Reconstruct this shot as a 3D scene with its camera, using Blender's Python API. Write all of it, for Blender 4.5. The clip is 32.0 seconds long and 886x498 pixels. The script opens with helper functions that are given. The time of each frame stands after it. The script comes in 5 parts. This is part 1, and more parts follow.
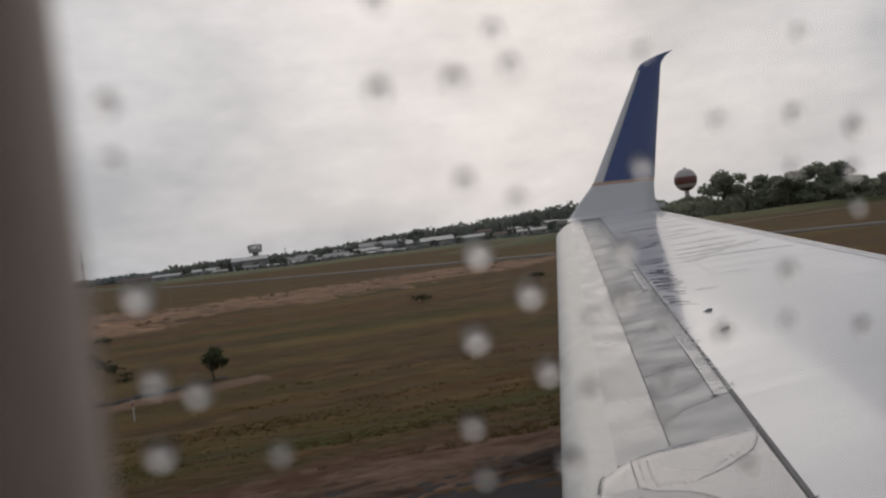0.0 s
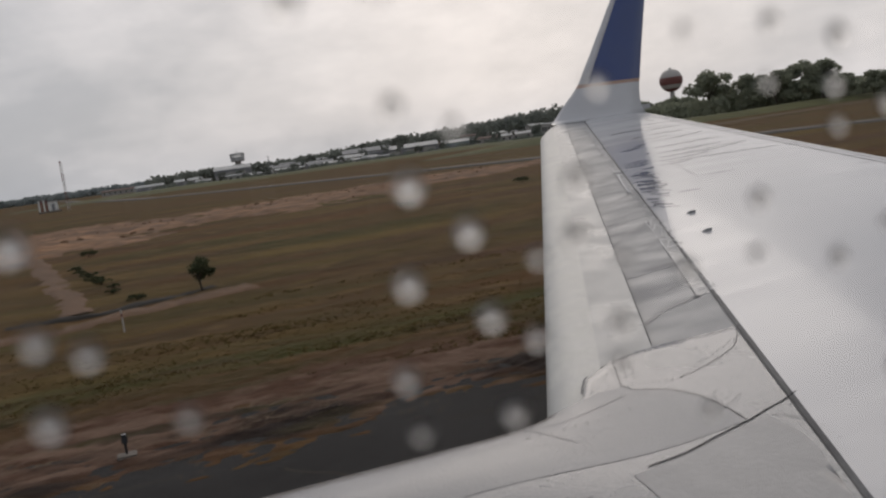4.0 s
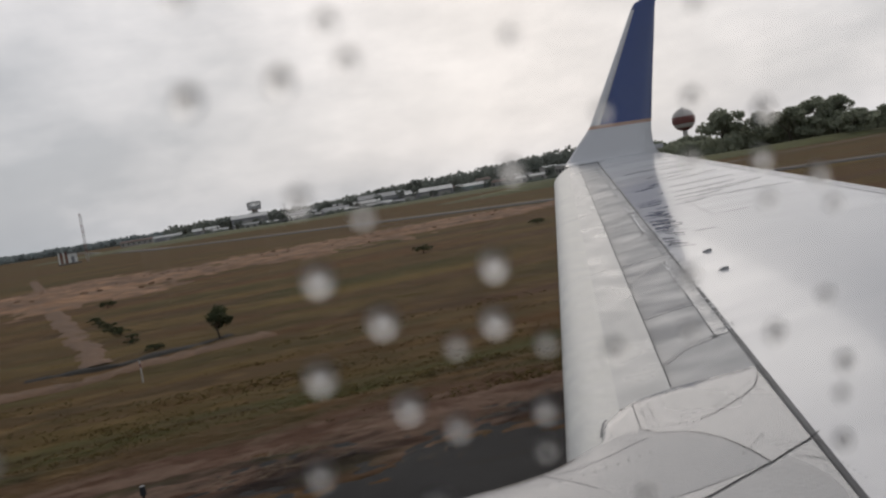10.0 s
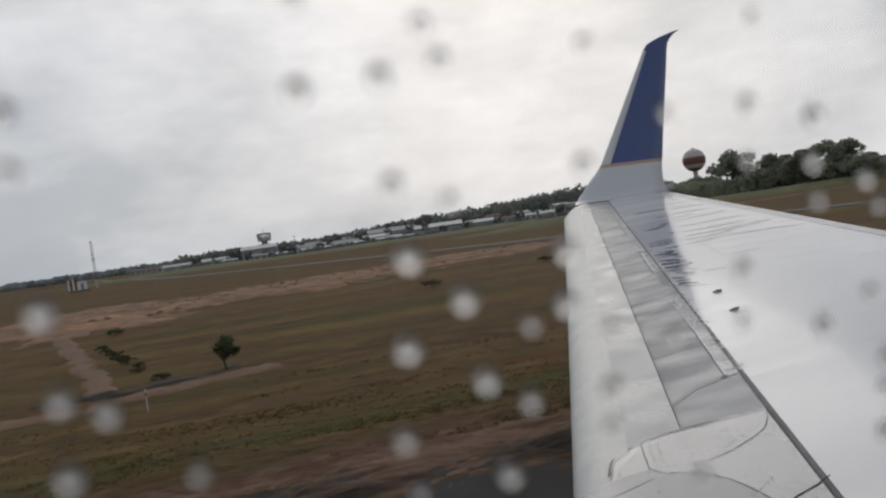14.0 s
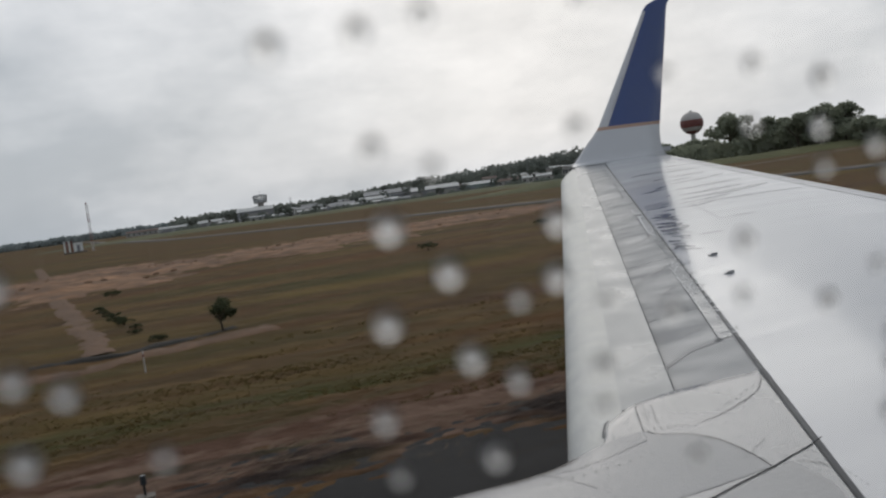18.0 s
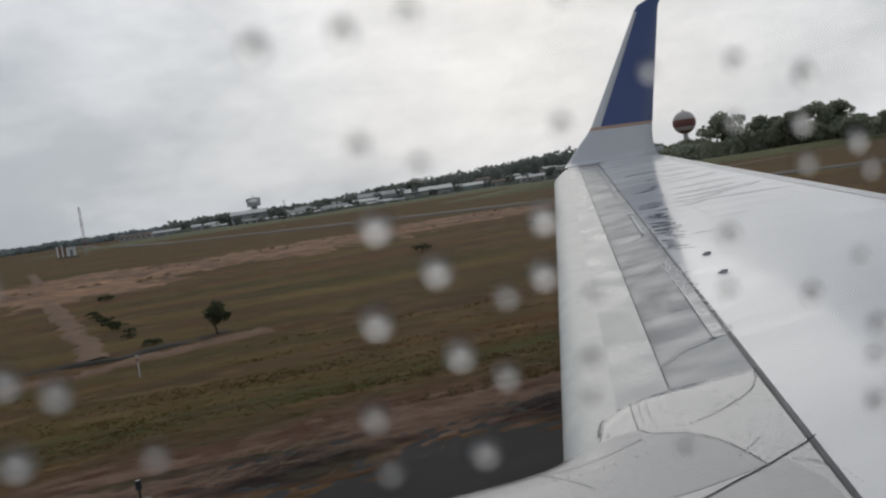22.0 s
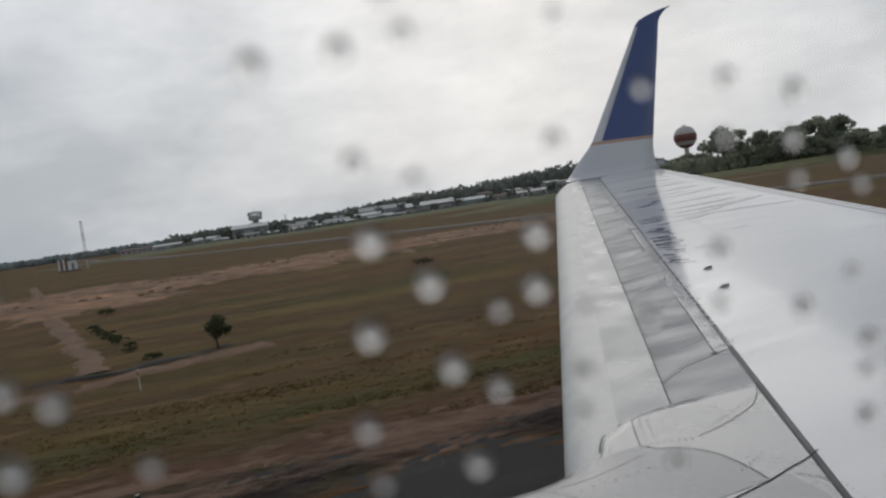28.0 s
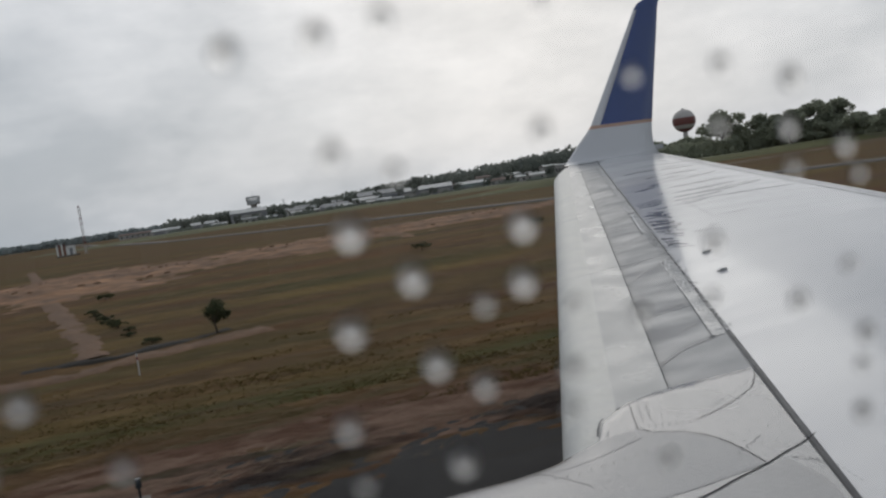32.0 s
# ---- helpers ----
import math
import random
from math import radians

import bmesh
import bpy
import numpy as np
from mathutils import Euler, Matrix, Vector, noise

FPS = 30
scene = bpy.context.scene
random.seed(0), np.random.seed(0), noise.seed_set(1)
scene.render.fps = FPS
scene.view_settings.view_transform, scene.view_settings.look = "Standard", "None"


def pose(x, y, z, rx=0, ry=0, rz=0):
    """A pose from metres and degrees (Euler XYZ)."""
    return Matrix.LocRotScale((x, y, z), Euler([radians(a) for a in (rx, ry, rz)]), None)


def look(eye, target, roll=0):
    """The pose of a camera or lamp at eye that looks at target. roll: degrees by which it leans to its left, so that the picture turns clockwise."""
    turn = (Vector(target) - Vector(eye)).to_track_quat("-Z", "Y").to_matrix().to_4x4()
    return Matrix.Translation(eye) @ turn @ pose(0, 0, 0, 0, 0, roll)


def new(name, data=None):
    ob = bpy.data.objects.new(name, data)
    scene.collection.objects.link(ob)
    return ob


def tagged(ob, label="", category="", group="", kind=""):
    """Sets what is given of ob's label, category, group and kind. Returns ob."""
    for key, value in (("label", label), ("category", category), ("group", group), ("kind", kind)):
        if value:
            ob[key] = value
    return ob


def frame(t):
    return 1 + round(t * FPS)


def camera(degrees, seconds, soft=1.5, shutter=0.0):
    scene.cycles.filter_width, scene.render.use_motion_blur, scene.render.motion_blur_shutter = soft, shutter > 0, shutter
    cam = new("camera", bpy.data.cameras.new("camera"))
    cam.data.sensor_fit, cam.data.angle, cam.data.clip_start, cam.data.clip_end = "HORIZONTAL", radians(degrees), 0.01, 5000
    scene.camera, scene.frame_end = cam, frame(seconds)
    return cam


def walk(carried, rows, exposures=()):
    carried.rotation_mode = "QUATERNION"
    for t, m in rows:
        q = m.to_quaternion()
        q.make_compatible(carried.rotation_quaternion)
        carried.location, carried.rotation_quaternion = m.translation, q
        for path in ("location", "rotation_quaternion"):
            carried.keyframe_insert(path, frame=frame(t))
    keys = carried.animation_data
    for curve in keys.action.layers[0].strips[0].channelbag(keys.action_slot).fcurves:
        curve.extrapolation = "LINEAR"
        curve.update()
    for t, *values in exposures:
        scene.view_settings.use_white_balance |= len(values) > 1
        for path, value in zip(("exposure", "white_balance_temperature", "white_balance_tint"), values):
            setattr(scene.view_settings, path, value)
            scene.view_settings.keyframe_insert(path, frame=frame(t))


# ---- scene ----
SENSOR_DEGREES = 54.0
cam = camera(SENSOR_DEGREES, 32.0, soft=2.3)
# phone lens a hand's width behind the pane: the drops on it are out of focus
cam.data.dof.use_dof = True
cam.data.dof.focus_distance = 14.0
cam.data.dof.aperture_fstop = 11.5

EYE = 3.9                                   # height of the cabin window over the pavement
AIRFRAME = pose(0, 0, EYE, 0.5)            # x aft, y outboard, z up, from the mean eye point

# seconds, place in the airframe, yaw aft of abeam, pitch, lean
PATH = [
    (0, -0.0145, -0.0083, -0.0020, 18.52, -0.93, 6.80),
    (0.5, -0.0222, -0.0119, -0.0042, 18.32, -1.63, 6.50),
    (1, -0.0178, -0.0039, -0.0023, 18.58, -2.25, 6.40),
    (1.5, -0.0093, 0.0005, -0.0009, 20.91, -2.95, 6.57),
    (2, -0.0010, 0.0046, -0.0004, 20.09, -6.06, 7.07),
    (2.5, -0.0017, 0.0040, 0.0000, 19.51, -6.31, 7.20),
    (3, -0.0022, 0.0033, 0.0003, 19.01, -7.13, 7.40),
    (3.5, -0.0029, 0.0024, -0.0000, 18.98, -6.96, 7.62),
    (5.5, -0.0053, 0.0001, 0.0019, 17.60, -8.51, 8.11),
    (6, -0.0059, -0.0011, 0.0010, 19.47, -5.65, 7.41),
    (6.5, 0.0071, 0.0042, 0.0042, 19.33, -5.77, 8.48),
    (7, 0.0078, 0.0029, 0.0041, 18.96, -5.27, 8.72),
    (7.5, 0.0108, 0.0038, 0.0033, 17.92, -6.28, 9.10),
    (8, 0.0106, 0.0021, 0.0037, 18.30, -5.33, 9.24),
    (8.5, 0.0109, 0.0018, 0.0030, 18.12, -5.42, 9.47),
    (9, 0.0094, 0.0012, 0.0031, 18.26, -5.30, 9.21),
    (9.5, 0.0101, 0.0019, 0.0035, 18.15, -5.23, 9.25),
    (10, 0.0092, -0.0008, 0.0038, 18.05, -4.21, 9.04),
    (10.5, 0.0034, -0.0031, 0.0014, 17.80, -5.83, 8.75),
    (11, -0.0022, -0.0057, -0.0015, 18.03, -3.53, 8.02),
    (11.5, -0.0030, -0.0062, -0.0012, 18.02, -2.60, 7.98),
    (12, -0.0039, -0.0065, -0.0009, 17.97, -2.48, 7.94),
    (12.5, -0.0049, -0.0073, -0.0008, 17.71, -1.73, 7.76),
    (13, -0.0055, -0.0076, -0.0008, 17.38, -1.05, 7.35),
    (13.5, -0.0039, -0.0071, -0.0007, 17.22, -1.28, 7.73),
    (14, -0.0029, -0.0062, -0.0008, 17.82, -1.83, 7.84),
    (14.5, 0.0000, -0.0054, -0.0005, 17.41, -3.77, 8.28),
    (16.5, 0.0014, -0.0004, -0.0010, 17.70, -4.17, 8.01),
    (17, 0.0018, -0.0020, -0.0011, 17.66, -3.89, 8.09),
    (17.5, 0.0010, 0.0010, -0.0007, 17.81, -4.41, 7.74),
    (18, 0.0009, -0.0001, -0.0004, 17.72, -4.31, 7.68),
    (18.5, 0.0004, -0.0000, -0.0007, 17.89, -4.11, 7.88),
    (19, 0.0008, -0.0004, -0.0008, 17.98, -4.07, 7.88),
    (19.5, 0.0025, -0.0011, -0.0011, 17.87, -4.17, 8.06),
    (20, 0.0031, 0.0003, -0.0013, 17.94, -4.33, 8.28),
    (20.5, 0.0048, 0.0030, -0.0015, 17.96, -5.17, 8.20),
    (21, 0.0044, 0.0026, -0.0015, 17.94, -5.25, 8.31),
    (21.5, 0.0026, 0.0000, -0.0011, 18.02, -5.04, 8.25),
    (22, 0.0012, -0.0015, -0.0009, 18.12, -4.27, 8.17),
    (22.5, 0.0013, -0.0026, -0.0008, 18.20, -4.00, 7.83),
    (23, 0.0003, -0.0022, -0.0005, 18.17, -3.81, 7.80),
    (23.5, 0.0000, -0.0033, -0.0005, 18.18, -3.61, 7.91),
    (24, 0.0001, -0.0039, -0.0006, 18.23, -3.19, 7.87),
    (24.5, -0.0019, -0.0036, -0.0003, 18.24, -2.91, 7.85),
    (25, 0.0005, -0.0036, -0.0006, 18.12, -2.91, 7.82),
    (25.5, 0.0010, -0.0053, -0.0007, 18.12, -2.93, 7.79),
    (27.5, 0.0015, -0.0050, -0.0009, 18.12, -3.06, 8.08),
    (28, 0.0017, -0.0030, -0.0010, 18.17, -3.34, 8.08),
    (28.5, 0.0007, -0.0046, -0.0007, 18.16, -3.28, 8.01),
    (29, 0.0016, -0.0038, -0.0007, 18.14, -3.26, 7.94),
    (29.5, 0.0017, -0.0043, -0.0010, 18.07, -3.22, 8.05),
    (30, 0.0005, -0.0026, -0.0006, 18.10, -3.24, 8.01),
    (30.5, 0.0018, -0.0013, -0.0009, 18.10, -4.00, 7.95),
    (31, 0.0022, -0.0003, -0.0008, 17.91, -4.15, 7.88),
    (31.5, 0.0038, -0.0003, 0.0001, 18.07, -4.12, 7.98),
    (32, 0.0047, -0.0002, -0.0003, 18.12, -4.38, 8.18),
]
# seconds, stops, kelvin, tint
EXPOSURES = [(0.0, -0.34, 6700, 15), (2.5, -0.24, 6750, 16), (8.0, -0.24, 6700, 14), (11.0, -0.12, 6600, 14), (13.5, -0.14, 6500, 13),
             (17.0, -0.14, 6400, 11), (20.0, -0.15, 6370, 11), (32.0, -0.2, 6370, 11)]
walk(cam, [(t, AIRFRAME @ pose(x, y, z, 90 + pitch, 0, -yaw) @ pose(0, 0, 0, 0, 0, -lean))
           for t, x, y, z, yaw, pitch, lean in PATH], EXPOSURES)

# ---- overcast sky and veiled sun ----
SUN_AZ, SUN_EL = 25.0, 24.0                 # degrees aft of abeam, above the horizon
world = bpy.data.worlds.new("overcast")
scene.world = world
world.use_nodes = True
wn, wl = world.node_tree.nodes, world.node_tree.links
wn.clear()


def wnode(kind, **values):
    n = wn.new(kind)
    for key, value in values.items():
        n.inputs[key].default_value = value
    return n


coord = wn.new("ShaderNodeTexCoord")
sky = wn.new("ShaderNodeTexSky")
sky.sky_type = "NISHITA"
sky.sun_disc = False
sky.sun_elevation, sky.sun_rotation = radians(SUN_EL), radians(SUN_AZ)
sky.air_density, sky.dust_density = 1.0, 4.0
stretch = wn.new("ShaderNodeMapping")
stretch.inputs["Scale"].default_value = (1.0, 1.0, 2.6)
stretch.inputs["Rotation"].default_value = (0.0, radians(7), 0.0)
wl.new(coord.outputs["Generated"], stretch.inputs["Vector"])
big = wnode("ShaderNodeTexNoise", Scale=2.4, Detail=4.0, Roughness=0.55)
fine = wnode("ShaderNodeTexNoise", Scale=7.5, Detail=6.0, Roughness=0.6)
wl.new(stretch.outputs["Vector"], big.inputs["Vector"])
puff = wn.new("ShaderNodeMapping")
puff.inputs["Scale"].default_value = (1.0, 1.0, 1.7)
wl.new(coord.outputs["Generated"], puff.inputs["Vector"])
wl.new(puff.outputs["Vector"], fine.inputs["Vector"])
# thinner cloud round the sun
toward = wn.new("ShaderNodeVectorMath")
toward.operation = "DOT_PRODUCT"
wl.new(coord.outputs["Generated"], toward.inputs[0])
toward.inputs[1].default_value = (math.sin(radians(SUN_AZ)) * math.cos(radians(SUN_EL)),
                                  math.cos(radians(SUN_AZ)) * math.cos(radians(SUN_EL)), math.sin(radians(SUN_EL)))


def wmath(op, a, b):
    n = wn.new("ShaderNodeMath")
    n.operation = op
    for i, v in enumerate((a, b)):
        if isinstance(v, (int, float)):
            n.inputs[i].default_value = v
        else:
            wl.new(v, n.inputs[i])
    return n.outputs[0]


thin = wn.new("ShaderNodeMapRange")
thin.interpolation_type = "SMOOTHSTEP"
thin.inputs["From Min"].default_value, thin.inputs["From Max"].default_value = 0.55, 1.0
thin.inputs["To Min"].default_value, thin.inputs["To Max"].default_value = 0.0, 0.56
wl.new(toward.outputs["Value"], thin.inputs["Value"])
# ragged wisps, long and low
drawn = wn.new("ShaderNodeMapping")
drawn.inputs["Scale"].default_value = (1.0, 1.0, 3.4)
drawn.inputs["Location"].default_value = (0.4, 1.7, 0.2)
wl.new(coord.outputs["Generated"], drawn.inputs["Vector"])
wisp = wnode("ShaderNodeTexNoise", Scale=13.0, Detail=5.0, Roughness=0.55, Distortion=0.35)
wl.new(drawn.outputs["Vector"], wisp.inputs["Vector"])
cloud = wmath("ADD", wmath("ADD", wmath("MULTIPLY", wmath("SUBTRACT", big.outputs["Fac"], 0.5), 0.75),
                           wmath("MULTIPLY", wmath("SUBTRACT", fine.outputs["Fac"], 0.5), 0.42)),
              wmath("MULTIPLY", wmath("SUBTRACT", wisp.outputs["Fac"], 0.5), 0.12))
# the cloud deck is a little thicker overhead than near the horizon
height = wn.new("ShaderNodeSeparateXYZ")
wl.new(coord.outputs["Generated"], height.inputs["Vector"])
over = wn.new("ShaderNodeMapRange")
over.inputs["From Min"].default_value, over.inputs["From Max"].default_value = 0.24, 0.44
over.inputs["To Min"].default_value, over.inputs["To Max"].default_value = 1.0, 0.8
wl.new(height.outputs["Z"], over.inputs["Value"])
level = wmath("ADD", wmath("ADD", thin.outputs["Result"], 0.15), cloud)
ramp = wn.new("ShaderNodeValToRGB")
ramp.color_ramp.elements[0].position, ramp.color_ramp.elements[0].color = 0.0, (0.42, 0.47, 0.52, 1)
ramp.color_ramp.elements[1].position, ramp.color_ramp.elements[1].color = 1.0, (1.25, 1.24, 1.25, 1)
mid = ramp.color_ramp.elements.new(0.45)
mid.color = (0.58, 0.62, 0.665, 1)
wl.new(level, ramp.inputs["Fac"])
veil = wn.new("ShaderNodeBackground")
wl.new(ramp.outputs["Color"], veil.inputs["Color"])
wl.new(over.outputs["Result"], veil.inputs["Strength"])
clear = wn.new("ShaderNodeBackground")
wl.new(sky.outputs["Color"], clear.inputs["Color"])
clear.inputs["Strength"].default_value = 0.05
both = wn.new("ShaderNodeMixShader")
both.inputs["Fac"].default_value = 0.9
wl.new(clear.outputs["Background"], both.inputs[1])
wl.new(veil.outputs["Background"], both.inputs[2])
wout = wn.new("ShaderNodeOutputWorld")
wl.new(both.outputs["Shader"], wout.inputs["Surface"])

sun_lamp = bpy.data.lights.new("sun", "SUN")
sun_lamp.energy, sun_lamp.angle, sun_lamp.color = 0.5, radians(45), (1.0, 0.96, 0.9)
sun = new("sun", sun_lamp)
sun.matrix_world = look((math.sin(radians(SUN_AZ)) * 60, math.cos(radians(SUN_AZ)) * 60, 50), (0, 0, 3))


# ---- materials ----
def material(name, colour, rough=0.5, metal=0.0, other=None, scale=4.0, amount=0.5, fine_scale=60.0, fine_amount=0.15,
             bump=0.0, bump_scale=80.0, stretch_xyz=(1, 1, 1), rough_vary=0.0, space="Object", spec=0.5, coat=0.0):
    """Two scales of noise between colour and other, with fine relief."""
    m = bpy.data.materials.new(name)
    m.use_nodes = True
    n, l = m.node_tree.nodes, m.node_tree.links
    b = n["Principled BSDF"]
    b.inputs["Metallic"].default_value = metal
    b.inputs["Roughness"].default_value = rough
    b.inputs["Specular IOR Level"].default_value = spec
    b.inputs["Coat Weight"].default_value = coat
    b.inputs["Coat Roughness"].default_value = 0.06
    other = other or tuple(c * 0.75 for c in colour)
    tc, mp = n.new("ShaderNodeTexCoord"), n.new("ShaderNodeMapping")
    mp.inputs["Scale"].default_value = stretch_xyz
    l.new(tc.outputs[space], mp.inputs["Vector"])
    coarse, small = n.new("ShaderNodeTexNoise"), n.new("ShaderNodeTexNoise")
    for tex, s, d in ((coarse, scale, 4.0), (small, fine_scale, 3.0)):
        tex.inputs["Scale"].default_value, tex.inputs["Detail"].default_value = s, d
        l.new(mp.outputs["Vector"], tex.inputs["Vector"])
    span = n.new("ShaderNodeMapRange")
    span.inputs["From Min"].default_value, span.inputs["From Max"].default_value = 0.32, 0.68
    span.inputs["To Max"].default_value = amount
    l.new(coarse.outputs["Fac"], span.inputs["Value"])
    mix = n.new("ShaderNodeMix")
    mix.data_type = "RGBA"
    mix.inputs["A"].default_value, mix.inputs["B"].default_value = (*colour, 1), (*other, 1)
    l.new(span.outputs["Result"], mix.inputs["Factor"])
    grain = n.new("ShaderNodeMix")
    grain.data_type, grain.blend_type = "RGBA", "MULTIPLY"
    grain.inputs["Factor"].default_value = fine_amount * 2
    l.new(mix.outputs["Result"], grain.inputs["A"])
    grey = n.new("ShaderNodeMapRange")
    grey.inputs["From Min"].default_value, grey.inputs["From Max"].default_value = 0.3, 0.7
    grey.inputs["To Min"].default_value, grey.inputs["To Max"].default_value = 0.35, 1.25
    grey.clamp = False
    l.new(small.outputs["Fac"], grey.inputs["Value"])
    l.new(grey.outputs["Result"], grain.inputs["B"])
    l.new(grain.outputs["Result"], b.inputs["Base Color"])
    if rough_vary:
        rv = n.new("ShaderNodeMapRange")
        rv.inputs["From Min"].default_value, rv.inputs["From Max"].default_value = 0.35, 0.65
        rv.inputs["To Min"].default_value, rv.inputs["To Max"].default_value = rough - rough_vary, rough + rough_vary
        l.new(coarse.outputs["Fac"], rv.inputs["Value"])
        l.new(rv.outputs["Result"], b.inputs["Roughness"])
    if bump:
        bn, bt = n.new("ShaderNodeBump"), n.new("ShaderNodeTexNoise")
        bt.inputs["Scale"].default_value, bt.inputs["Detail"].default_value = bump_scale, 4.0
        l.new(mp.outputs["Vector"], bt.inputs["Vector"])
        l.new(bt.outputs["Fac"], bn.inputs["Height"])
        bn.inputs["Strength"].default_value = 1.0
        bn.inputs["Distance"].default_value = bump
        l.new(bn.outputs["Normal"], b.inputs["Normal"])
    return m


WING_PAINT = material("wet_white_wing_paint", (0.75, 0.74, 0.755), 0.20, other=(0.66, 0.65, 0.675), scale=1.1, fine_scale=9, fine_amount=0.03, stretch_xyz=(0.45, 3.6, 1),
                      bump=0.0006, bump_scale=5, rough_vary=0.07, coat=0.3)
# the darker blotches are cloudy reflections put into the panel colour
LE_PAINT = material("grey_panel_paint_cloudy_reflections", (0.47, 0.47, 0.475), 0.42, other=(0.3, 0.3, 0.31), scale=2.8, amount=0.85, fine_scale=45, fine_amount=0.08,
                    bump=0.0004, bump_scale=16, rough_vary=0.1, stretch_xyz=(0.7, 1.6, 1), spec=0.4)
SLAT_PAINT = material("pale_grey_slat_paint", (0.5, 0.5, 0.495), 0.32, other=(0.41, 0.41, 0.405), scale=3.2, fine_scale=60, fine_amount=0.09,
                      bump=0.0006, bump_scale=40, rough_vary=0.08, coat=0.05)
BARE_METAL = material("bare_aluminium_leading_edge", (0.56, 0.56, 0.55), 0.5, 0.3, other=(0.76, 0.75, 0.71), scale=5, amount=0.9, fine_scale=55, fine_amount=0.13,
                      bump=0.0012, bump_scale=45, rough_vary=0.06)
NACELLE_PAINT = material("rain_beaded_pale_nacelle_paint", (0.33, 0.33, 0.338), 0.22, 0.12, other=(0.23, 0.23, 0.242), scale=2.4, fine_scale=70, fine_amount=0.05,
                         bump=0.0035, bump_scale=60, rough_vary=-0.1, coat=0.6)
# same nacelle paint again, with its blue-grey reflection put into the colour
NACELLE_WET = material("wet_nacelle_paint_with_reflection", (0.3, 0.3, 0.313), 0.2, other=(0.38, 0.38, 0.39), scale=2.6, fine_scale=60, fine_amount=0.05, bump=0.003, bump_scale=60, rough_vary=0.06, coat=0.25, spec=0.4)
ACCESS_PAINT = material("hammered_warm_grey_panel_paint", (0.56, 0.54, 0.53), 0.38, other=(0.43, 0.415, 0.41), scale=5, fine_scale=50, fine_amount=0.08, bump=0.0025, bump_scale=40)
SEAL = material("dark_grey_rubber_seal", (0.145, 0.145, 0.15), 0.5, other=(0.3, 0.3, 0.305), scale=3.4, fine_scale=40, spec=0.15)
GAP = material("black_panel_gap", (0.03, 0.03, 0.032), 0.9, spec=0.05)
BLUE = material("royal_blue_winglet_paint", (0.055, 0.09, 0.265), 0.3, other=(0.07, 0.105, 0.25), scale=1.2, fine_scale=20, fine_amount=0.03, coat=0.3)
GOLD = material("faded_gold_cheat_line", (0.62, 0.4, 0.3), 0.4, other=(0.55, 0.36, 0.28))
CABIN = material("warm_grey_cabin_panel", (0.86, 0.76, 0.69), 0.8, other=(0.82, 0.72, 0.65), scale=30, fine_scale=400, fine_amount=0.05, bump=0.0002, bump_scale=500)
SKIN = material("white_fuselage_paint", (0.72, 0.72, 0.73), 0.3)
# unseen lining, kept near white to bounce light onto the window surround
DARK = material("light_bouncing_cabin_lining", (0.92, 0.87, 0.83), 0.9, other=(0.9, 0.85, 0.81), fine_amount=0.02)
TYRE = material("black_rubber", (0.03, 0.03, 0.03), 0.8)
ASPHALT = material("worn_dark_asphalt", (0.036, 0.034, 0.034), 0.85, other=(0.056, 0.051, 0.048), scale=0.35, fine_scale=14, fine_amount=0.25,
                   bump=0.006, bump_scale=40, rough_vary=0.1, stretch_xyz=(0.35, 1, 1), spec=0.15)
CONCRETE = material("pale_concrete", (0.25, 0.215, 0.185), 0.85, other=(0.19, 0.16, 0.135), scale=0.2, fine_scale=6, fine_amount=0.2)
SAND = material("pinkish_bare_sand", (0.39, 0.21, 0.112), 0.95, other=(0.17, 0.09, 0.048), scale=0.24, amount=0.95, fine_scale=1.1, fine_amount=0.4,
                bump=0.03, bump_scale=3, stretch_xyz=(0.5, 1, 1))
EARTH_CLOD = material("dark_reddish_clods", (0.22, 0.125, 0.072), 0.95, other=(0.13, 0.078, 0.045), scale=0.8, fine_scale=6)
STRAW = material("dead_straw_thatch", (0.28, 0.2, 0.125), 0.95, other=(0.14, 0.095, 0.06), scale=0.9, fine_scale=9, fine_amount=0.3, bump=0.02, bump_scale=20)


def blade_material():
    """Dry grass blades: straw, olive and brown by tuft."""
    m = bpy.data.materials.new("dry_olive_grass")
    m.use_nodes = True
    n, l = m.node_tree.nodes, m.node_tree.links
    b = n["Principled BSDF"]
    b.inputs["Roughness"].default_value, b.inputs["Specular IOR Level"].default_value = 0.9, 0.1
    g, r = n.new("ShaderNodeNewGeometry"), n.new("ShaderNodeValToRGB")
    r.color_ramp.elements[0].color, r.color_ramp.elements[1].color = (0.15, 0.115, 0.044, 1), (0.26, 0.19, 0.08, 1)
    for at, c in ((0.3, (0.145, 0.125, 0.045, 1)), (0.6, (0.21, 0.15, 0.06, 1)), (0.8, (0.17, 0.11, 0.055, 1))):
        r.color_ramp.elements.new(at).color = c
    l.new(g.outputs["Random Per Island"], r.inputs["Fac"])
    l.new(r.outputs["Color"], b.inputs["Base Color"])
    t, x = n.new("ShaderNodeBsdfTranslucent"), n.new("ShaderNodeMixShader")
    l.new(r.outputs["Color"], t.inputs["Color"])
    x.inputs["Fac"].default_value = 0.5
    l.new(b.outputs["BSDF"], x.inputs[1])
    l.new(t.outputs["BSDF"], x.inputs[2])
    l.new(x.outputs["Shader"], n["Material Output"].inputs["Surface"])
    return m


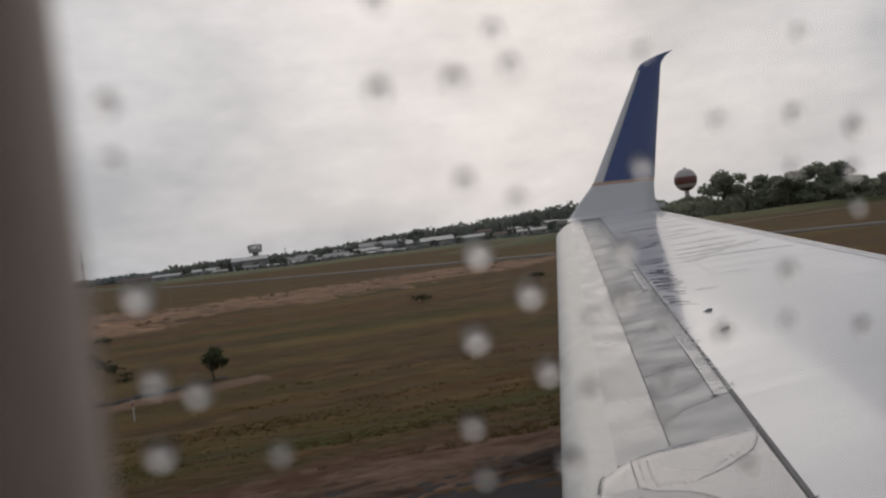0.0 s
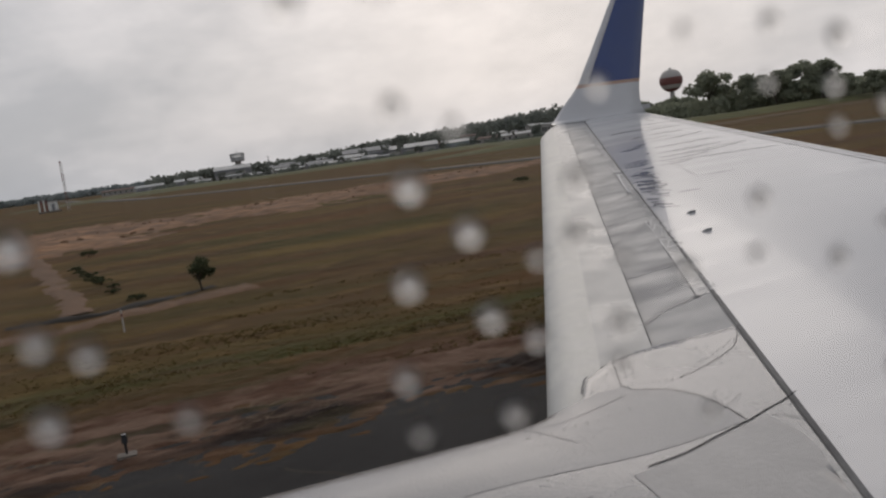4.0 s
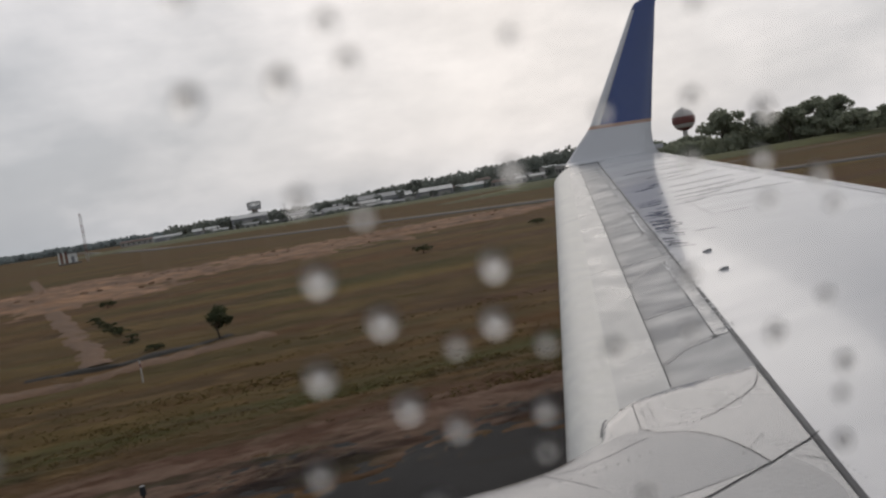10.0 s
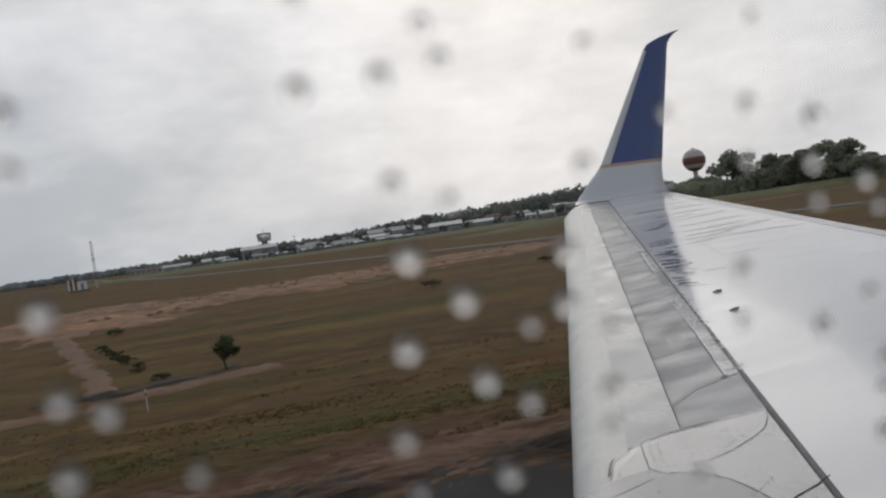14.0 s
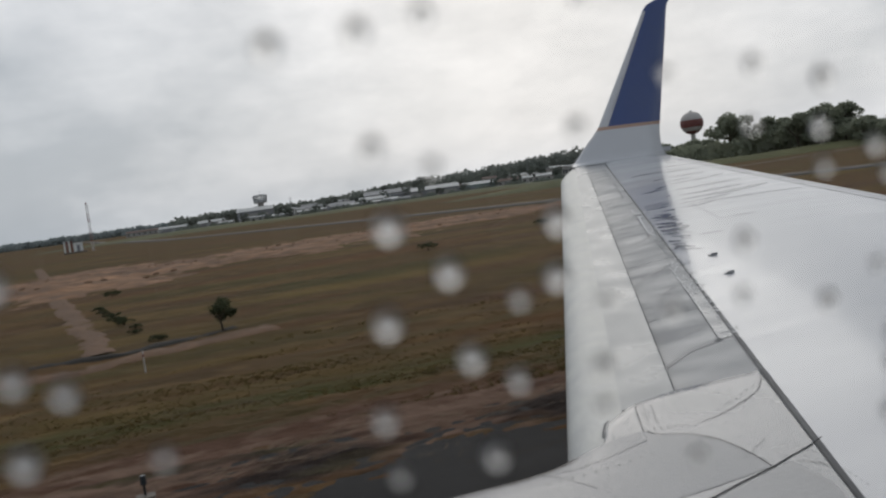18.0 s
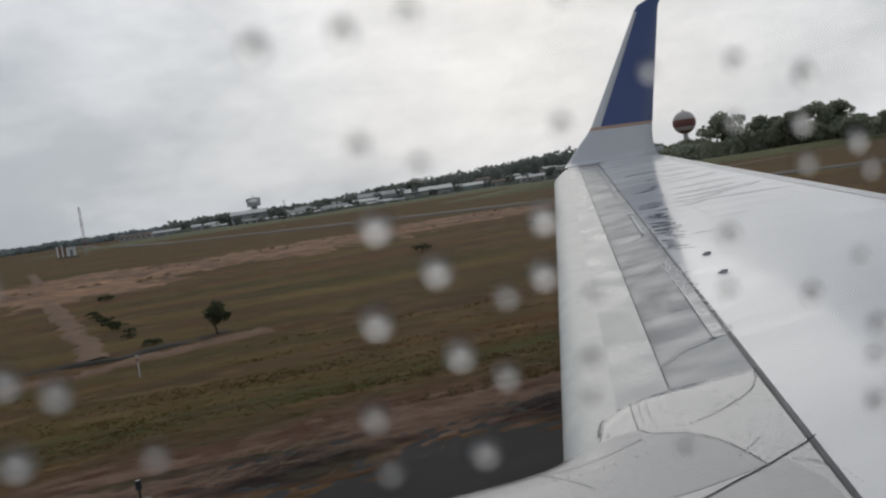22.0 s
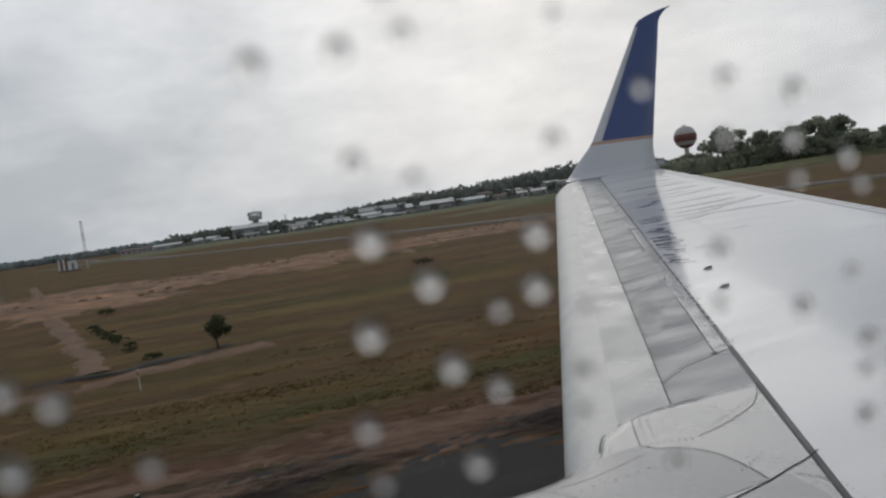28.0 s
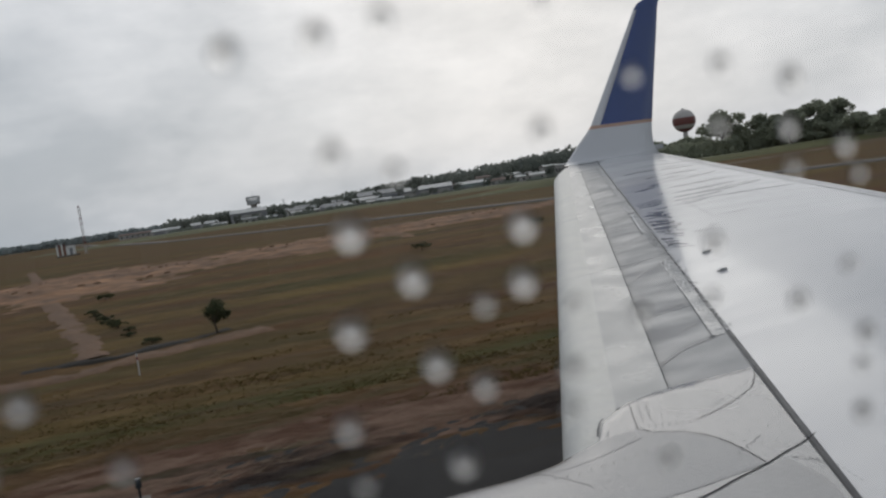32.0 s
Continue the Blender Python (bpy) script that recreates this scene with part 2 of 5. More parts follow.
GRASS_BLADE = blade_material()
# distance haze is painted into the next three leaf colours: paler, greyer, bluer
LEAF_HAZED = material("haze_lightened_green_foliage", (0.36, 0.385, 0.285), 0.95, other=(0.47, 0.485, 0.37), scale=0.3, fine_scale=2.5, fine_amount=0.3)
LEAF_FAR_HAZED = material("haze_grey_green_far_foliage", (0.25, 0.275, 0.24), 0.95, other=(0.32, 0.34, 0.31), scale=0.1, fine_scale=0.8, fine_amount=0.25)
LEAF_DIST_HAZED = material("haze_blue_green_ridge_foliage", (0.33, 0.37, 0.37), 0.95, other=(0.28, 0.32, 0.32), scale=0.02, fine_scale=0.3)
LEAF_NEAR = material("dark_near_foliage", (0.085, 0.1, 0.05), 0.9, other=(0.05, 0.062, 0.03), scale=1.5, fine_scale=9, fine_amount=0.2)
BARK = material("grey_brown_bark", (0.09, 0.07, 0.05), 0.9, other=(0.05, 0.04, 0.03), scale=3)
WHITE_METAL = material("white_corrugated_metal", (0.5, 0.51, 0.51), 0.5, other=(0.34, 0.35, 0.355), scale=0.12, fine_scale=1.2, fine_amount=0.2)
GREY_METAL = material("grey_corrugated_metal", (0.32, 0.325, 0.335), 0.6, other=(0.22, 0.225, 0.235), scale=0.12, fine_scale=1.2, fine_amount=0.2)
TEAL_METAL = material("pale_teal_metal", (0.33, 0.42, 0.40), 0.55, other=(0.27, 0.34, 0.33), scale=0.2)
RENDER_WALL = material("off_white_rendered_wall", (0.48, 0.47, 0.44), 0.85, other=(0.36, 0.35, 0.33), scale=0.3)
ROOF_RED = material("weathered_red_roof", (0.19, 0.12, 0.1), 0.8, other=(0.14, 0.1, 0.085), scale=0.4)
TANK_WHITE = material("white_tank_paint", (0.62, 0.58, 0.55), 0.5, other=(0.5, 0.46, 0.43), scale=0.3)
TANK_RED = material("dull_red_tank_paint", (0.24, 0.085, 0.075), 0.5, other=(0.2, 0.06, 0.05), scale=0.3)
GLASS_DARK = material("dark_window_glass", (0.06, 0.065, 0.07), 0.15)
SOIL = material("wet_black_soil", (0.022, 0.017, 0.013), 0.9, other=(0.04, 0.03, 0.02), scale=1.0)


def clear_pane():
    m = bpy.data.materials.new("clear_acrylic_pane")
    m.use_nodes = True
    n, l = m.node_tree.nodes, m.node_tree.links
    n.remove(n["Principled BSDF"])
    t, g, f, x = (n.new(k) for k in ("ShaderNodeBsdfTransparent", "ShaderNodeBsdfGlossy", "ShaderNodeFresnel", "ShaderNodeMixShader"))
    t.inputs["Color"].default_value = (0.97, 0.975, 0.97, 1)
    g.inputs["Roughness"].default_value = 0.02
    f.inputs["IOR"].default_value = 1.2
    l.new(f.outputs["Fac"], x.inputs["Fac"])
    l.new(t.outputs["BSDF"], x.inputs[1])
    l.new(g.outputs["BSDF"], x.inputs[2])
    l.new(x.outputs["Shader"], n["Material Output"].inputs["Surface"])
    return m


def rain_water():
    m = bpy.data.materials.new("rain_water")
    m.use_nodes = True
    n, l = m.node_tree.nodes, m.node_tree.links
    n.remove(n["Principled BSDF"])
    g = n.new("ShaderNodeBsdfRefraction")
    g.inputs["IOR"].default_value, g.inputs["Roughness"].default_value = 1.33, 0.42
    g.inputs["Color"].default_value = (0.9, 0.9, 0.9, 1)
    l.new(g.outputs["BSDF"], n["Material Output"].inputs["Surface"])
    return m


PANE, WATER = clear_pane(), rain_water()


def leafy(m, share=0.5):
    """Leaves let part of the light through."""
    n, l = m.node_tree.nodes, m.node_tree.links
    b = n["Principled BSDF"]
    t, x = n.new("ShaderNodeBsdfTranslucent"), n.new("ShaderNodeMixShader")
    l.new(b.inputs["Base Color"].links[0].from_socket, t.inputs["Color"])
    x.inputs["Fac"].default_value = share
    l.new(b.outputs["BSDF"], x.inputs[1])
    l.new(t.outputs["BSDF"], x.inputs[2])
    l.new(x.outputs["Shader"], n["Material Output"].inputs["Surface"])


for foliage in (LEAF_HAZED, LEAF_FAR_HAZED, LEAF_DIST_HAZED, LEAF_NEAR):
    leafy(foliage)


def ground_material(name="patchy_dry_airfield_grass", verge=False):
    """Dry grass in bands and patches: straw, olive, brown and bare reddish soil."""
    m = bpy.data.materials.new(name)
    m.use_nodes = True
    n, l = m.node_tree.nodes, m.node_tree.links
    b = n["Principled BSDF"]
    b.inputs["Roughness"].default_value, b.inputs["Specular IOR Level"].default_value = 0.95, 0.1
    tc = n.new("ShaderNodeTexCoord")

    def tex(scale, detail, sx, sy):
        mp, t = n.new("ShaderNodeMapping"), n.new("ShaderNodeTexNoise")
        mp.inputs["Scale"].default_value = (sx, sy, 1)
        l.new(tc.outputs["Object"], mp.inputs["Vector"])
        l.new(mp.outputs["Vector"], t.inputs["Vector"])
        t.inputs["Scale"].default_value, t.inputs["Detail"].default_value = scale, detail
        return t.outputs["Fac"]

    def blend(a, bcol, fac, lo, hi):
        r, x = n.new("ShaderNodeMapRange"), n.new("ShaderNodeMix")
        r.inputs["From Min"].default_value, r.inputs["From Max"].default_value = lo, hi
        l.new(fac, r.inputs["Value"])
        x.data_type = "RGBA"
        for slot, v in (("A", a), ("B", bcol)):
            if isinstance(v, tuple):
                x.inputs[slot].default_value = (*v, 1)
            else:
                l.new(v, x.inputs[slot])
        l.new(r.outputs["Result"], x.inputs["Factor"])
        return x.outputs["Result"]

    c = blend((0.132, 0.075, 0.033), (0.091, 0.064, 0.022), tex(0.05, 5, 0.3, 1.0), 0.42, 0.6)
    c = blend(c, (0.177, 0.114, 0.041), tex(0.11, 4, 0.18, 1.0), 0.5, 0.66)
    c = blend(c, (0.111, 0.056, 0.034), tex(0.08, 4, 0.25, 1.3), 0.47, 0.63)
    c = blend(c, (0.072, 0.070, 0.022), tex(0.14, 5, 0.22, 1.2), 0.56, 0.70)
    c = blend(c, (0.064, 0.041, 0.019), tex(0.4, 6, 0.6, 1.0), 0.48, 0.8)
    c = blend(c, (0.170, 0.107, 0.050), tex(0.7, 6, 0.55, 1.0), 0.52, 0.82)
    # long mown bands: rusty, straw yellow and green
    c = blend(c, (0.139, 0.066, 0.026), tex(0.13, 3, 0.22, 1.0), 0.50, 0.70)
    c = blend(c, (0.191, 0.130, 0.040), tex(0.19, 4, 0.18, 1.0), 0.54, 0.72)
    c = blend(c, (0.070, 0.070, 0.020), tex(0.16, 4, 0.18, 1.1), 0.55, 0.72)
    # clumps of straw and of darker growth
    c = blend(c, (0.206, 0.129, 0.055), tex(1.1, 7, 0.5, 1.0), 0.54, 0.74)
    c = blend(c, (0.068, 0.047, 0.019), tex(1.7, 7, 0.55, 1.0), 0.55, 0.78)
    place = n.new("ShaderNodeSeparateXYZ")
    l.new(tc.outputs["Object"], place.inputs["Vector"])

    def near(centre, half):
        """One at the given distance from the pavement, falling to nought."""
        d, s = n.new("ShaderNodeMath"), n.new("ShaderNodeMapRange")
        d.operation, d.inputs[1].default_value = "SUBTRACT", centre
        l.new(place.outputs["Y"], d.inputs[0])
        a = n.new("ShaderNodeMath")
        a.operation = "ABSOLUTE"
        l.new(d.outputs[0], a.inputs[0])
        s.interpolation_type = "SMOOTHSTEP"
        s.inputs["From Min"].default_value, s.inputs["From Max"].default_value = half, 0.0
        l.new(a.outputs[0], s.inputs["Value"])
        return s.outputs["Result"]

    def joined(a, k, f):
        t = n.new("ShaderNodeMath")
        t.operation, t.inputs[1].default_value = "MULTIPLY_ADD", k
        l.new(a, t.inputs[0])
        l.new(f, t.inputs[2])
        return t.outputs[0]

    # greener strip where rain runs off the pavement
    c = blend(c, (0.072, 0.077, 0.022), joined(near(18.9, 1.9), 0.3, tex(0.6, 5, 0.12, 1.0)), 0.58, 0.85)
    if verge:
        c = blend(c, (0.129, 0.070, 0.046), joined(near(14.4, 3.0), 0.42, tex(0.5, 5, 0.35, 1.0)), 0.55, 0.82)
        c = blend(c, (0.216, 0.136, 0.098), joined(near(14.2, 2.6), 0.24, tex(1.6, 6, 0.45, 1.3)), 0.62, 0.76)
        c = blend(c, (0.037, 0.026, 0.022), joined(near(13.3, 1.7), 0.2, tex(0.9, 6, 0.42, 1.2)), 0.58, 0.76)
        c = blend(c, (0.088, 0.075, 0.032), joined(near(16.8, 1.7), 0.14, tex(0.9, 6, 0.3, 1.2)), 0.58, 0.8)
    l.new(c, b.inputs["Base Color"])
    bp = n.new("ShaderNodeBump")
    bp.inputs["Distance"].default_value = 0.12
    l.new(tex(3.0 if verge else 1.8, 6, 0.6, 1.0), bp.inputs["Height"])
    l.new(bp.outputs["Normal"], b.inputs["Normal"])
    return m


GROUND = ground_material()
VERGE = ground_material("crumbling_verge_of_soil_and_straw", True)


# ---- building helpers ----
def mesh_of(name, verts, faces, mats, indices=None, smooth=False):
    me = bpy.data.meshes.new(name)
    me.from_pydata([tuple(v) for v in verts], [], faces)
    for m in (mats if isinstance(mats, (list, tuple)) else [mats]):
        me.materials.append(m)
    if indices:
        me.polygons.foreach_set("material_index", indices)
    if smooth:
        me.polygons.foreach_set("use_smooth", [True] * len(me.polygons))
    me.update()
    return me


def part(name, bm, mat, parent, label="", smooth=False):
    """One mesh object under a thing; bm is a bmesh or a (verts, faces) pair."""
    if isinstance(bm, tuple):
        me = mesh_of(name, bm[0], bm[1], mat, smooth=smooth)
    else:
        me = bpy.data.meshes.new(name)
        bm.to_mesh(me)
        bm.free()
        me.materials.append(mat)
        if smooth:
            me.polygons.foreach_set("use_smooth", [True] * len(me.polygons))
    ob = new(name, me)
    ob.parent = parent
    if label:
        tagged(ob, label)
    return ob


def thing(name, place, label, category, group="", kind="", turn=0.0):
    ob = new(name)
    ob.empty_display_size = 0.3
    ob.matrix_basis = pose(*place, 0, 0, turn)
    return tagged(ob, label, category, group, kind)


def box(x0, x1, y0, y1, z0, z1, bevel=0.0):
    bm = bmesh.new()
    bmesh.ops.create_cube(bm, size=1.0, matrix=Matrix.LocRotScale(((x0 + x1) / 2, (y0 + y1) / 2, (z0 + z1) / 2), None, (x1 - x0, y1 - y0, z1 - z0)))
    if bevel:
        bmesh.ops.bevel(bm, geom=bm.edges[:], offset=bevel, segments=2, affect="EDGES", clamp_overlap=True)
    return bm


def rod(a, b, r0, r1=None, sides=8):
    a, b = Vector(a), Vector(b)
    bm = bmesh.new()
    turn = (b - a).to_track_quat("Z", "Y").to_matrix().to_4x4()
    bmesh.ops.create_cone(bm, cap_ends=True, segments=sides, radius1=r0, radius2=r0 if r1 is None else r1, depth=(b - a).length,
                          matrix=Matrix.Translation((a + b) / 2) @ turn)
    return bm


def loft(rings, closed=True, cap=False):
    """Verts and faces of a skin through rings of equal length."""
    verts, faces, n = [], [], len(rings[0])
    for ring in rings:
        verts += [tuple(p) for p in ring]
    for i in range(len(rings) - 1):
        for j in range(n if closed else n - 1):
            k = (j + 1) % n
            faces.append((i * n + j, i * n + k, (i + 1) * n + k, (i + 1) * n + j))
    if cap:
        faces.append(tuple(range(n))[::-1])
        faces.append(tuple((len(rings) - 1) * n + j for j in range(n)))
    return verts, faces


def ribbon(points, width, lift=0.0, thick=0.0):
    """A flat strip along points (3D), width across in the xy plane."""
    verts, faces, pts = [], [], [Vector(p) for p in points]
    for i, p in enumerate(pts):
        d = (pts[min(i + 1, len(pts) - 1)] - pts[max(i - 1, 0)]).normalized()
        side = Vector((-d.y, d.x, 0)).normalized() * width / 2
        verts += [p + side + Vector((0, 0, lift)), p - side + Vector((0, 0, lift))]
    for i in range(len(pts) - 1):
        faces.append((2 * i, 2 * i + 1, 2 * i + 3, 2 * i + 2))
    return verts, faces


# ---- the airliner: wing, winglet, nacelle and cabin window ----
airliner = new("airliner")
airliner.matrix_basis = AIRFRAME
tagged(airliner, "wet white twin-jet airliner with blue winglet on dark asphalt", "airplane")


def top(y):
    """Height of the wing's upper surface over the eye's level, along the span."""
    return -1.3 + 0.105 * (y - 3.1)


def nose_x(y):
    return 1.50 + 0.50 * (y - 3.35)


def slat_x(y):
    return 2.38 + 0.4916 * (y - 3.89)


def seal_x(y):
    return 2.31 + 0.4806 * (y - 2.56)


def trail_x(y):
    return 7.76 + 0.264 * (y - 7.71) if y > 4.0 else 6.78 + 0.05 * (4.0 - y)


def bulge(x, y):
    """Camber of the wing box between seal and trailing edge."""
    s = (x - seal_x(y)) / (trail_x(y) - seal_x(y))
    return 0.06 * math.sin(math.pi * min(max(s, 0), 1)) * (trail_x(y) - seal_x(y)) / 4.0


def on_wing(x, y, lift=0.003):
    return (x, y, top(y) + bulge(x, y) + lift)


SPAN = [-0.45 + 15.65 * i / 50 for i in range(51)]
rings = []
for y in SPAN:
    a, b = seal_x(y), trail_x(y)
    ring = [(a + (b - a) * s, y, top(y) + bulge(a + (b - a) * s, y)) for s in (0, 0.1, 0.2, 0.32, 0.45, 0.6, 0.75, 0.88, 1.0)]
    t = 0.11 * (b - a) + 0.1
    ring += [(b, y, top(y) - 0.03), (a + (b - a) * 0.6, y, top(y) - t * 0.7), (a + (b - a) * 0.2, y, top(y) - t), (a, y, top(y) - t * 0.9)]
    rings.append(ring)
wing = part("wing", loft(rings, cap=True), WING_PAINT, airliner, "wet glossy white wing skin", smooth=True)
mod = wing.modifiers.new("edges", "EDGE_SPLIT")
mod.split_angle = radians(35)

# front spar seal: a dark rubber strip that widens towards the root
sv, sf = [], []
SEAL_SPAN = [SPAN[0] + (SPAN[-1] - SPAN[0]) * i / 240 for i in range(241)]
for y in SEAL_SPAN:
    w = 0.0095 + 0.0075 * max(0.0, (15.0 - y) / 13.0)
    if 5.0 < y < 9.5:                       # narrower here, with ragged edges
        w *= 1 - 0.3 * min(1, (y - 5.0) / 0.6, (9.5 - y) / 1.5) + 0.22 * noise.noise(Vector((y * 3.1, 0, 0))) + 0.2 * noise.noise(Vector((y * 9.0, 4, 0)))
    x = seal_x(y) - 0.012
    sv += [(x - w, y, top(y) + 0.002), (x - w * 0.6, y, top(y) + 0.005), (x + w * 0.6, y, top(y) + 0.006), (x + w, y, top(y) + 0.004)]
for i in range(len(SEAL_SPAN) - 1):
    for j in range(3):
        k = 4 * i + j
        sf.append((k, k + 1, k + 5, k + 4))
part("spar_seal", (sv, sf), SEAL, wing, "dark grey rubber seal strip")

PANEL_DROP = 0.045
# fixed leading-edge panels, each a plate between slat and seal
edges = [2.2, 3.79, 5.15, 6.7, 8.3, 9.9, 11.5, 13.2, 15.12]
for y0, y1 in zip(edges[:-1], edges[1:]):
    rr = []
    for i in range(7):
        y = y0 + 0.003 + (y1 - y0 - 0.006) * i / 6
        a, b = slat_x(y) - 0.10, seal_x(y) - 0.018
        rr.append([(a + (b - a) * s, y, top(y) - PANEL_DROP * min(1, max(0.0, (15.0 - y) / 1.3)) * (1 - s) ** 1.6 - 0.004) for s in (0, 0.15, 0.35, 0.6, 0.8, 1.0)] +
                  [(b, y, top(y) - 0.12), (a, y, top(y) - 0.19)])
    part("leading_edge_panel", loft(rr, cap=True), LE_PAINT, wing, "streaked grey leading-edge panel with cloudy reflections painted in", smooth=True).modifiers.new("edges", "EDGE_SPLIT").split_angle = radians(35)

# slats: painted upper plate and bare metal nose, in four lengths
for y0, y1 in ((3.79, 6.55), (6.55, 9.35), (9.35, 12.15), (12.15, 14.85)):
    upper, nose = [], []
    for i in range(9):
        y = y0 + 0.002 + ((15.02 if y1 > 14 else y1) - y0 - 0.004) * i / 8
        a, m, b = nose_x(y) - 0.02, nose_x(y) + 0.30, slat_x(y)
        if y1 > 14 and i >= 7:
            a += 0.05 * (i - 6) ** 1.5
        upper.append([(m + (b - m) * s, y, top(y) + 0.012 - 0.018 * (1 - s) ** 1.5) for s in (0, 0.25, 0.5, 0.75, 1.0)] +
                     [(b, y, top(y) - 0.004), (m + (b - m) * 0.4, y, top(y) - 0.06), (m, y, top(y) - 0.12)])
        y = (y0 if y0 > 4 else 3.42) + 0.002 + (y1 - (y0 if y0 > 4 else 3.42) - 0.004) * i / 8
        a, m = nose_x(y) - 0.02 + (0.05 * (i - 6) ** 1.5 if y1 > 14 and i >= 7 else 0.0), nose_x(y) + 0.30
        ring = []
        for k in range(11):
            ang = math.pi * k / 14
            ring.append((m - (m - a) * math.sin(ang), y, top(y) - 0.006 - 0.17 * (1 - math.cos(ang))))
        ring.append((m, y, top(y) - 0.2))
        nose.append(ring)
    slat = part("slat", loft(upper, cap=True), SLAT_PAINT, wing, "pale grey wet slat", smooth=True)
    slat.modifiers.new("edges", "EDGE_SPLIT").split_angle = radians(35)
    tip_part = part("slat_nose", loft(nose, cap=True), BARE_METAL, slat, "bare metal slat nose", smooth=True)
    tip_part.modifiers.new("edges", "EDGE_SPLIT").split_angle = radians(40)
    for f in (0.3, 0.72):   # slat track fairings under the trailing edge
        y = y0 + (y1 - y0) * f
        part("slat_track", box(slat_x(y) - 0.06, slat_x(y) + 0.10, y - 0.02, y + 0.02, top(y) - 0.12, top(y) - 0.052, 0.01), LE_PAINT, wing)

GRIME_SHADE_LINE = material("grey_gap_grime_and_shade", (0.14, 0.14, 0.145), 0.7, other=(0.22, 0.22, 0.225), scale=6)
# strip painted as the shade behind each slat, and dirty joints across the fixed panels
gap_pts = [(slat_x(y) + 0.012, y, top(y) - 0.026) for y in [3.95 + 0.3 * i for i in range(37)]]
part("slat_gap_shade", ribbon(gap_pts, 0.014), GRIME_SHADE_LINE, wing)
GRIME = material("grey_rain_grime", (0.31, 0.31, 0.32), 0.4, other=(0.42, 0.42, 0.43), scale=5)


def on_panel(f, y, lift):
    """A point on the fixed panel, f from the slat to the seal."""
    x = slat_x(y) - 0.10 + (seal_x(y) - 0.018 - slat_x(y) + 0.10) * f
    return (x, y, top(y) - PANEL_DROP * min(1, max(0.0, (15.0 - y) / 1.3)) * max(0.0, 1 - f) ** 1.6 - 0.004 + lift)


grime_rng = random.Random(23)


def grime(points, w0, w1):
    """A streak over the fixed panel through (f, y) points, widening aft."""
    gv, n = [], 9
    for i in range(n):
        t = i / (n - 1) * (len(points) - 1)
        k = min(int(t), len(points) - 2)
        f, y = (points[k][c] + (points[k + 1][c] - points[k][c]) * (t - k) for c in (0, 1))
        w = (w0 + (w1 - w0) * i / (n - 1)) * grime_rng.uniform(0.75, 1.2)
        gv += [on_panel(f, y + q, 0.002) for q in (-w, w)]
    part("grime_streak", (gv, [(2 * i, 2 * i + 1, 2 * i + 3, 2 * i + 2) for i in range(n - 1)]), GRIME, wing, "curved streak of grey grime")


for points, w0, w1 in ((((0.2, 4.29), (0.5, 4.43), (0.83, 4.47)), 0.02, 0.034), (((0.55, 4.72), (0.86, 4.79)), 0.005, 0.012), (((0.47, 5.21), (0.83, 5.27)), 0.006, 0.02),
                       (((0.2, 6.08), (0.5, 6.32), (0.82, 6.45)), 0.02, 0.045), (((0.2, 7.28), (0.5, 7.56), (0.82, 7.7)), 0.014, 0.04), (((0.18, 8.5), (0.5, 8.88), (0.95, 9.06)), 0.03, 0.05),
                       (((0.2, 10.0), (0.5, 10.4), (0.85, 10.6)), 0.03, 0.05), (((0.2, 11.7), (0.5, 12.2), (0.85, 12.4)), 0.03, 0.05)):
    grime(points, w0, w1)
y = 4.9
while y < 13.0:                              # lesser streaks between them
    y += grime_rng.uniform(0.35, 0.9)
    f0 = grime_rng.uniform(0.3, 0.55)
    grime(((f0, y), (f0 + grime_rng.uniform(0.15, 0.3), y + 0.1)), 0.003, grime_rng.uniform(0.006, 0.016))
# hatches beside the seal: a thin dirty outline, dark latches at their ends
CAP_PAINT = material("wet_grey_hatch_paint", (0.46, 0.46, 0.465), 0.32, other=(0.36, 0.36, 0.37), scale=3.5, fine_scale=45, fine_amount=0.08, rough_vary=0.1, coat=0.2)
for y0, y1 in ((4.47, 6.45), (7.77, 9.05), (10.45, 11.9), (12.6, 13.9)):
    cv = []
    for i in range(9):
        y = y0 + (y1 - y0) * i / 8
        cv += [on_panel(0.825, y, 0.001), on_panel(0.83, y, 0.003), on_panel(0.99, y, 0.003)]
    hatch = part("hatch", (cv, [(3 * i + j, 3 * i + j + 1, 3 * i + j + 4, 3 * i + j + 3) for i in range(8) for j in range(2)]), CAP_PAINT, wing, "narrow wet grey hatch beside the seal")
    part("hatch_gap", ribbon([on_panel(0.82, y0 + (y1 - y0) * i / 8, 0.0025) for i in range(9)], 0.007), GRIME_SHADE_LINE, hatch)
    for y in (y0, y1):
        part("latch", ribbon([on_panel(0.78, y - 0.01, 0.0035), on_panel(0.85, y + 0.005, 0.004)], 0.03), GRIME_SHADE_LINE, hatch, "dirty latch at the hatch's end")

# thin films of standing water along the hatches' edges, their sky glint painted white
WATER_GLINT = material("rain_water_painted_glint", (0.84, 0.84, 0.85), 0.35, other=(0.72, 0.72, 0.73), scale=9, coat=0.1)
film_rng = random.Random(8)


def film(points, width):
    pts = []
    for (f0, y0), (f1, y1) in zip(points[:-1], points[1:]):
        pts += [on_panel(f0 + (f1 - f0) * i / 6 + film_rng.uniform(-0.006, 0.006), y0 + (y1 - y0) * i / 6, 0.006) for i in range(6)]
    pts.append(on_panel(*points[-1], 0.006))
    part("water_film", ribbon(pts, width), WATER_GLINT, wing, "film of standing rain water with its glint painted white")


